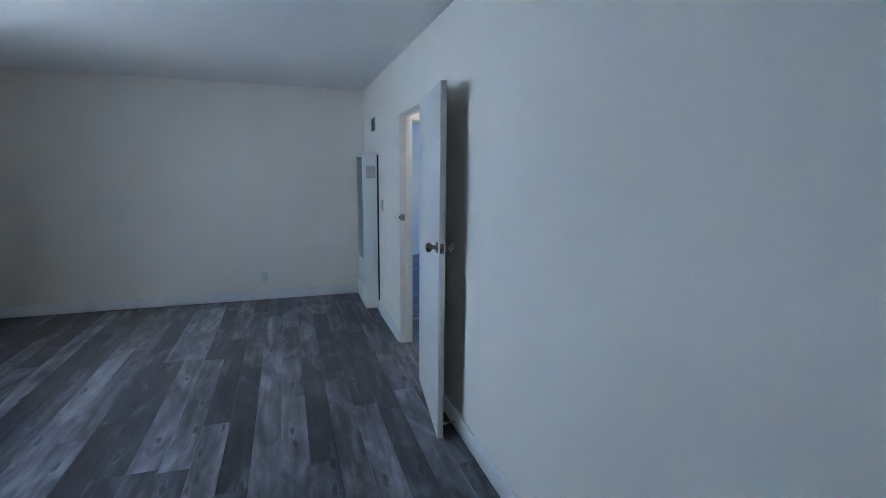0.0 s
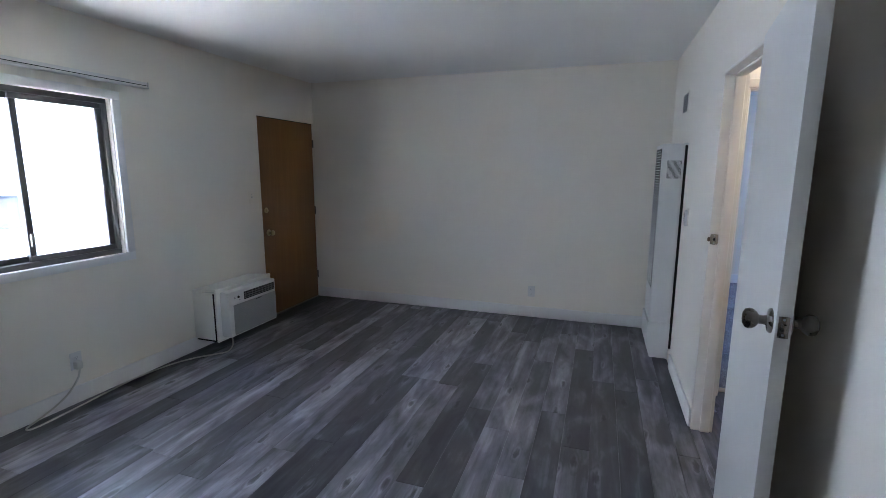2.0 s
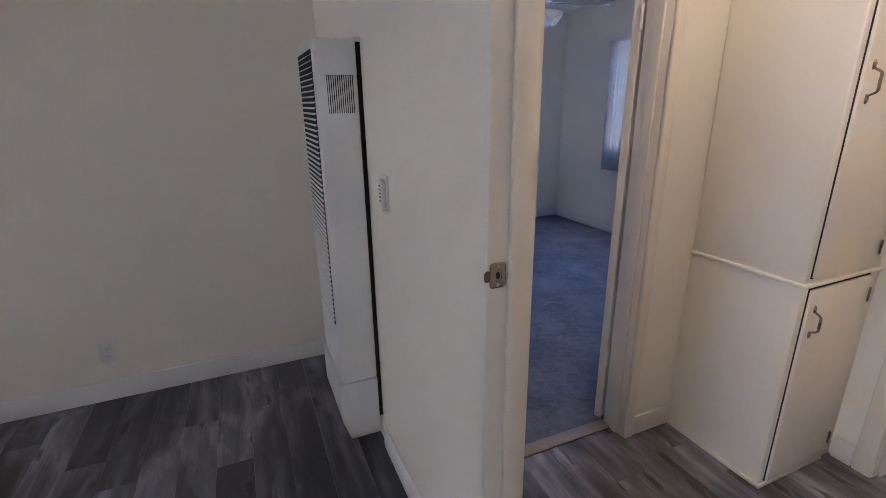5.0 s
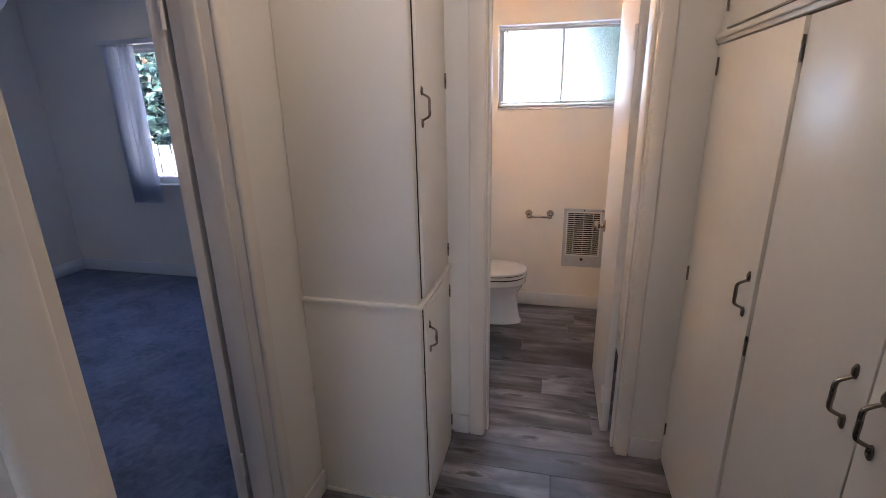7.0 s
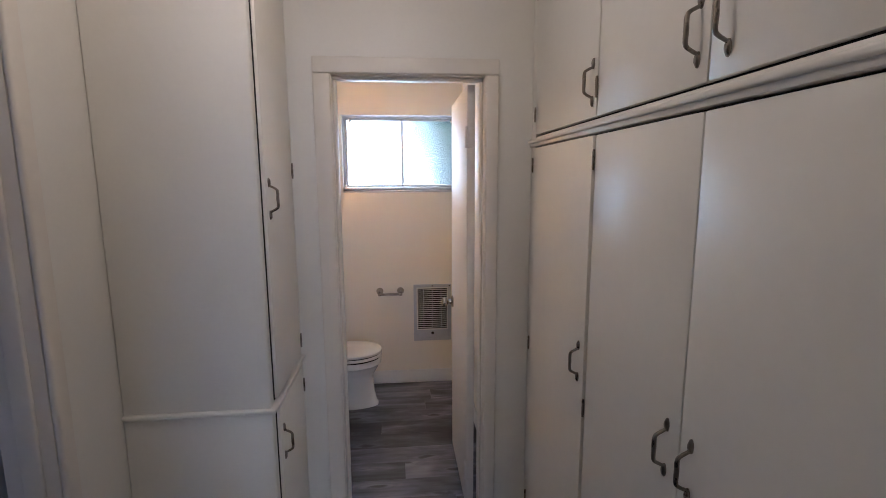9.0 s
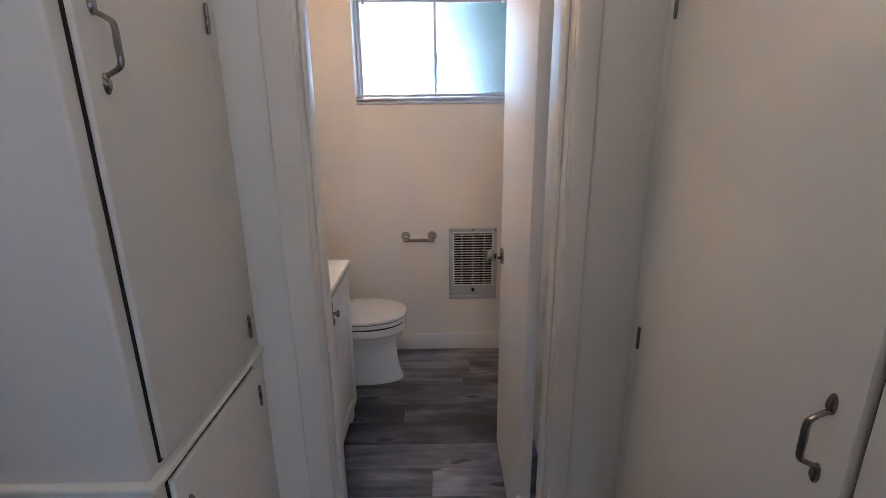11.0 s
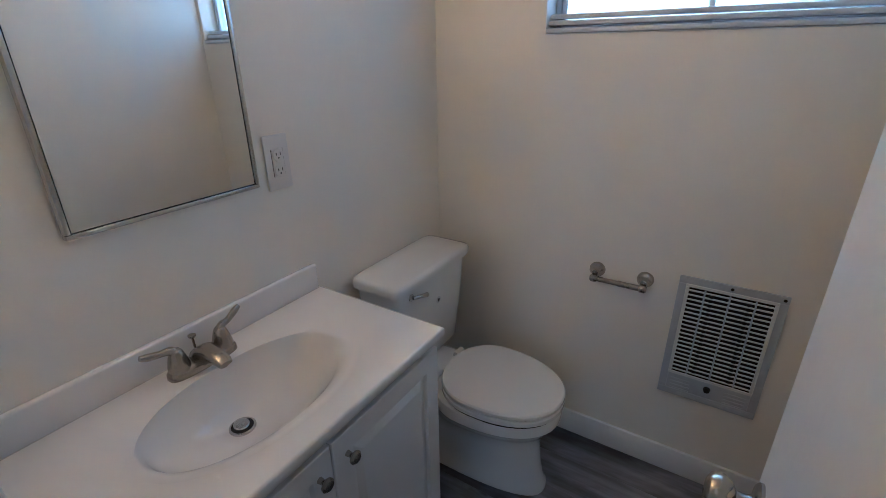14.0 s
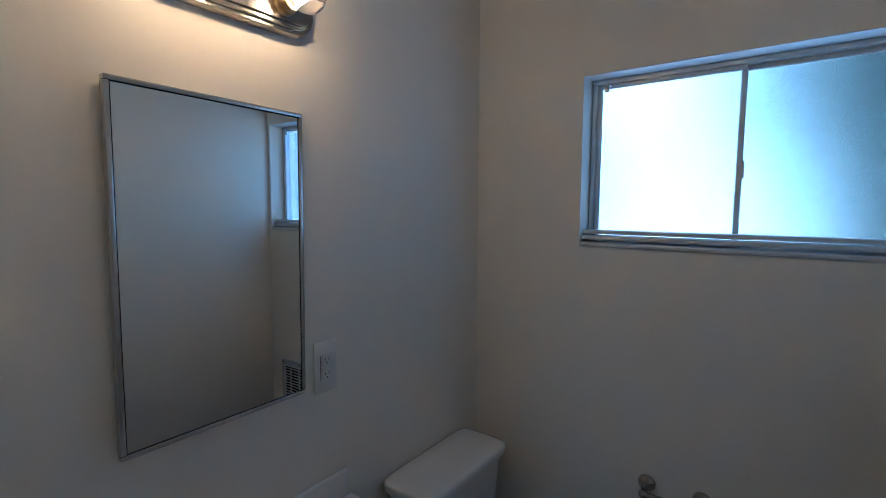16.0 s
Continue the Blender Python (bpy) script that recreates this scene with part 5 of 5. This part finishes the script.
def vanity_light():
    t = thing("vanity_light", pose(2.365, 4.44, 2.03), "brushed nickel bath light bar with lit clear globe bulbs", "wall light")
    x0, x1 = 2.125, 2.597
    def bar(z0, z1, y0, y1, inset):
        cz, hz = (z0 + z1) / 2, (z1 - z0) / 2
        pts = []
        for a in range(-90, 91, 15):
            pts.append((x1 - inset - hz + hz * math.cos(radians(a)), cz + hz * math.sin(radians(a))))
        for a in range(90, 271, 15):
            pts.append((x0 + inset + hz + hz * math.cos(radians(a)), cz + hz * math.sin(radians(a))))
        return loft([[(px, y1, pz) for px, pz in pts], [(px, y0 + 0.004, pz) for px, pz in pts], [(px * 1.0 + (-0.002 if px > 2.36 else 0.002), y0, (pz - cz) * 0.95 + cz) for px, pz in pts]])
    part("back_plate", bar(2.030, 2.140, 4.452, 4.479, 0.0), NICKEL, t)
    part("step", bar(2.040, 2.130, 4.444, 4.452, 0.010), NICKEL, t)
    part("step", bar(2.050, 2.120, 4.437, 4.444, 0.020), NICKEL, t)
    for x in BULBS:
        s = part("socket", lathe([(0.0001, 0), (0.026, 0), (0.026, 0.010), (0.021, 0.014), (0.021, 0.034), (0.0001, 0.034)], 22, pose(x, 4.437, 2.085, 90)), BRASS, t, "brass lamp socket")
        g = part("bulb", lathe([(0.0125, 0.0), (0.014, 0.010), (0.024, 0.022), (0.036, 0.038), (0.0405, 0.055), (0.038, 0.072), (0.028, 0.087), (0.014, 0.0945), (0.0001, 0.0965)], 28, pose(x, 4.410, 2.085, 90)), CLEAR, t, "clear glass globe bulb", False, 60)
        g.visible_shadow = False
        part("filament", tube([(x - 0.010, 4.385, 2.085), (x - 0.012, 4.362, 2.090), (x, 4.355, 2.098), (x + 0.012, 4.362, 2.090), (x + 0.010, 4.385, 2.085)], 0.0014, 6, 5), FILAMENT, g, "glowing filament")


vanity()
sink_top()
faucet()
toilet()
paper_holder()
wall_grille()
mirror_cabinet()
vanity_light()
outlet((2.632, 4.479, 1.203), 180, "white bathroom safety outlet beside the mirror", True, 0.140, 0.074)


# ---- bedroom things ----
def vertical_blind():
    t = thing("vertical_blind", pose(3.40, 6.6, 2.10), "pale vertical blind drawn together at one end of the window", "blind")
    part("headrail", cube(3.375, 3.425, 5.6, 7.50, 2.085, 2.125, 0.004), PLASTIC, t)
    for k in range(11):
        y = 7.455 - k * 0.031
        a = radians(38 + (k * 37) % 61)
        c, s = math.cos(a), math.sin(a)
        w = 0.043
        ring = []
        for u, d in ((-1, 0.0), (-0.5, 0.004), (0, 0.006), (0.5, 0.004), (1, 0.0), (1, 0.0012), (0.5, 0.0052), (0, 0.0072), (-0.5, 0.0052), (-1, 0.0012)):
            ring.append((3.385 + u * w * s - d * c, y + u * w * c * 0.6 + d * s))
        sl = part("slat", loft([[(px, py, 0.735) for px, py in ring], [(px, py, 2.075) for px, py in ring]]), BLIND, t, "", False, 30)
        part("carrier_clip", cube(3.38, 3.39, y - 0.004, y + 0.004, 2.070, 2.088), PLASTIC, sl)


def ceiling_fan():
    cx, cy = 1.95, 6.75
    t = thing("ceiling_fan", pose(cx, cy, CH), "white ceiling fan with pale wood blades and glass shades", "ceiling fan")
    part("canopy", lathe([(0.0001, 0.07), (0.07, 0.07), (0.065, 0.03), (0.03, 0.0), (0.0001, 0.0)], 24, pose(cx, cy, CH - 0.071)), METALW, t)
    part("downrod", tube([(cx, cy, CH - 0.07), (cx, cy, CH - 0.14)], 0.012, 12, 1), METALW, t)
    part("motor", lathe([(0.0001, 0), (0.06, 0.0), (0.11, 0.02), (0.125, 0.06), (0.11, 0.10), (0.05, 0.12), (0.0001, 0.12)], 32, pose(cx, cy, CH - 0.25)), METALW, t)
    for k in range(5):
        a = -7 + 72 * k
        m = pose(cx, cy, CH - 0.24, 0, 0, a)
        b = part("blade_arm", moved(cube(0.09, 0.20, -0.018, 0.018, -0.004, 0.004, 0.002), m), METALW, t)
        ring = [(0.17, -0.05), (0.30, -0.062), (0.58, -0.066), (0.635, -0.05), (0.65, 0.0), (0.635, 0.05), (0.58, 0.066), (0.30, 0.062), (0.17, 0.05)]
        mm = m @ pose(0, 0, 0, 11)
        part("blade", loft([[mm @ Vector((px, py, -0.004)) for px, py in ring], [mm @ Vector((px, py, 0.004)) for px, py in ring]]), BLADE, t)
    part("light_hub", lathe([(0.0001, 0), (0.04, 0.0), (0.055, 0.03), (0.05, 0.07), (0.0001, 0.075)], 24, pose(cx, cy, CH - 0.325)), METALW, t)
    for k in range(4):
        m = pose(cx, cy, CH - 0.30, 0, 0, 40 + 90 * k) @ pose(0.06, 0, 0, 0, 125)
        s = part("shade", lathe([(0.020, 0.0), (0.024, 0.02), (0.045, 0.06), (0.062, 0.11), (0.066, 0.125), (0.062, 0.124), (0.040, 0.06), (0.018, 0.012)], 24, m), SHADE, t, "white glass bell shade")
        part("lamp", lathe([(0.0001, 0.0), (0.014, 0.01), (0.016, 0.03), (0.028, 0.06), (0.028, 0.08), (0.0001, 0.10)], 16, m @ pose(0, 0, 0.012)), SHADE, s)
    ch = part("pull_chain", tube([(cx + 0.03, cy, CH - 0.32), (cx + 0.03, cy, CH - 0.53)], 0.0018, 6, 1), CHROME, t)
    part("chain_bob", lathe([(0.0001, 0), (0.005, 0.006), (0.004, 0.02), (0.0001, 0.024)], 10, pose(cx + 0.03, cy, CH - 0.552)), CHROME, ch)


vertical_blind()
ceiling_fan()

# ---- floor planks, one by one ----
floor_ob = bpy.data.objects["floor"]
PW, PL = 0.152, 1.526
PLANK_CACHE = {}


def plank_mesh(l, w, tone):
    key = (round(l, 3), round(w, 3), tone)
    if key not in PLANK_CACHE:
        PLANK_CACHE[key] = mesh_of("plank", cube(-w / 2 + 0.0005, w / 2 - 0.0005, -l / 2 + 0.0006, l / 2 - 0.0006, -0.012, 0.0, 0.0012, 1), PLANKS[tone], 0)
    return PLANK_CACHE[key]


def lay(x0, x1, y0, y1, seam, seed, joints, tones=(0, 0, 1, 1, 1, 2)):
    """Boards along y in rows from the line x = seam; joints: row -> (a butt joint's y, tone below it, tone above it)."""
    rng = random.Random(seed)
    for k in range(math.floor((x0 - seam) / PW), math.ceil((x1 - seam) / PW)):
        xa, xb = max(seam + k * PW, x0), min(seam + (k + 1) * PW, x1)
        joint, below, above = joints.get(k, (rng.uniform(0, PL), None, None))
        y = joint - PL * math.ceil((joint - y0) / PL)
        while y < y1 - 0.02:
            a, b = max(y, y0), min(y + PL, y1)
            tone = rng.choice(tones)
            if below is not None and abs(y + PL - joint) < 0.01:
                tone = below
            if above is not None and abs(y - joint) < 0.01:
                tone = above
            if b - a > 0.02 and xb - xa > 0.004:
                ob = new("plank", plank_mesh(b - a, xb - xa, tone))
                ob.parent = floor_ob
                ob.matrix_parent_inverse = WORLD_OF["floor"].inverted()
                ob.location = ((xa + xb) / 2, (a + b) / 2, 0)
            y += PL


lay(-3.80, 0.0, -2.0, 5.89, -0.722, 11, {1: (2.97, 1, 0), 0: (3.575, 1, 0), -1: (3.935, 0, 2), -2: (3.215, 1, 1), -3: (3.63, 1, 2), -4: (2.30, 1, 0), -5: (3.0, 1, 0), -6: (4.09, 2, 1), -7: (2.60, 1, 2), -10: (3.04, 2, 1), -14: (2.79, 1, 2)})
# Paler tones here put the hallway's brighter light into its boards.
lay(0.0, 3.39, 3.07, 4.60, 2.478, 13, {-1: (4.35, 2, 1), -2: (3.655, 2, 1), -3: (4.10, 2, 1), -4: (3.40, 2, 2), 0: (4.2, 0, 0), 1: (3.8, 1, 0), 2: (4.4, 1, 0), 3: (3.5, 1, 1)}, (1, 2, 2))
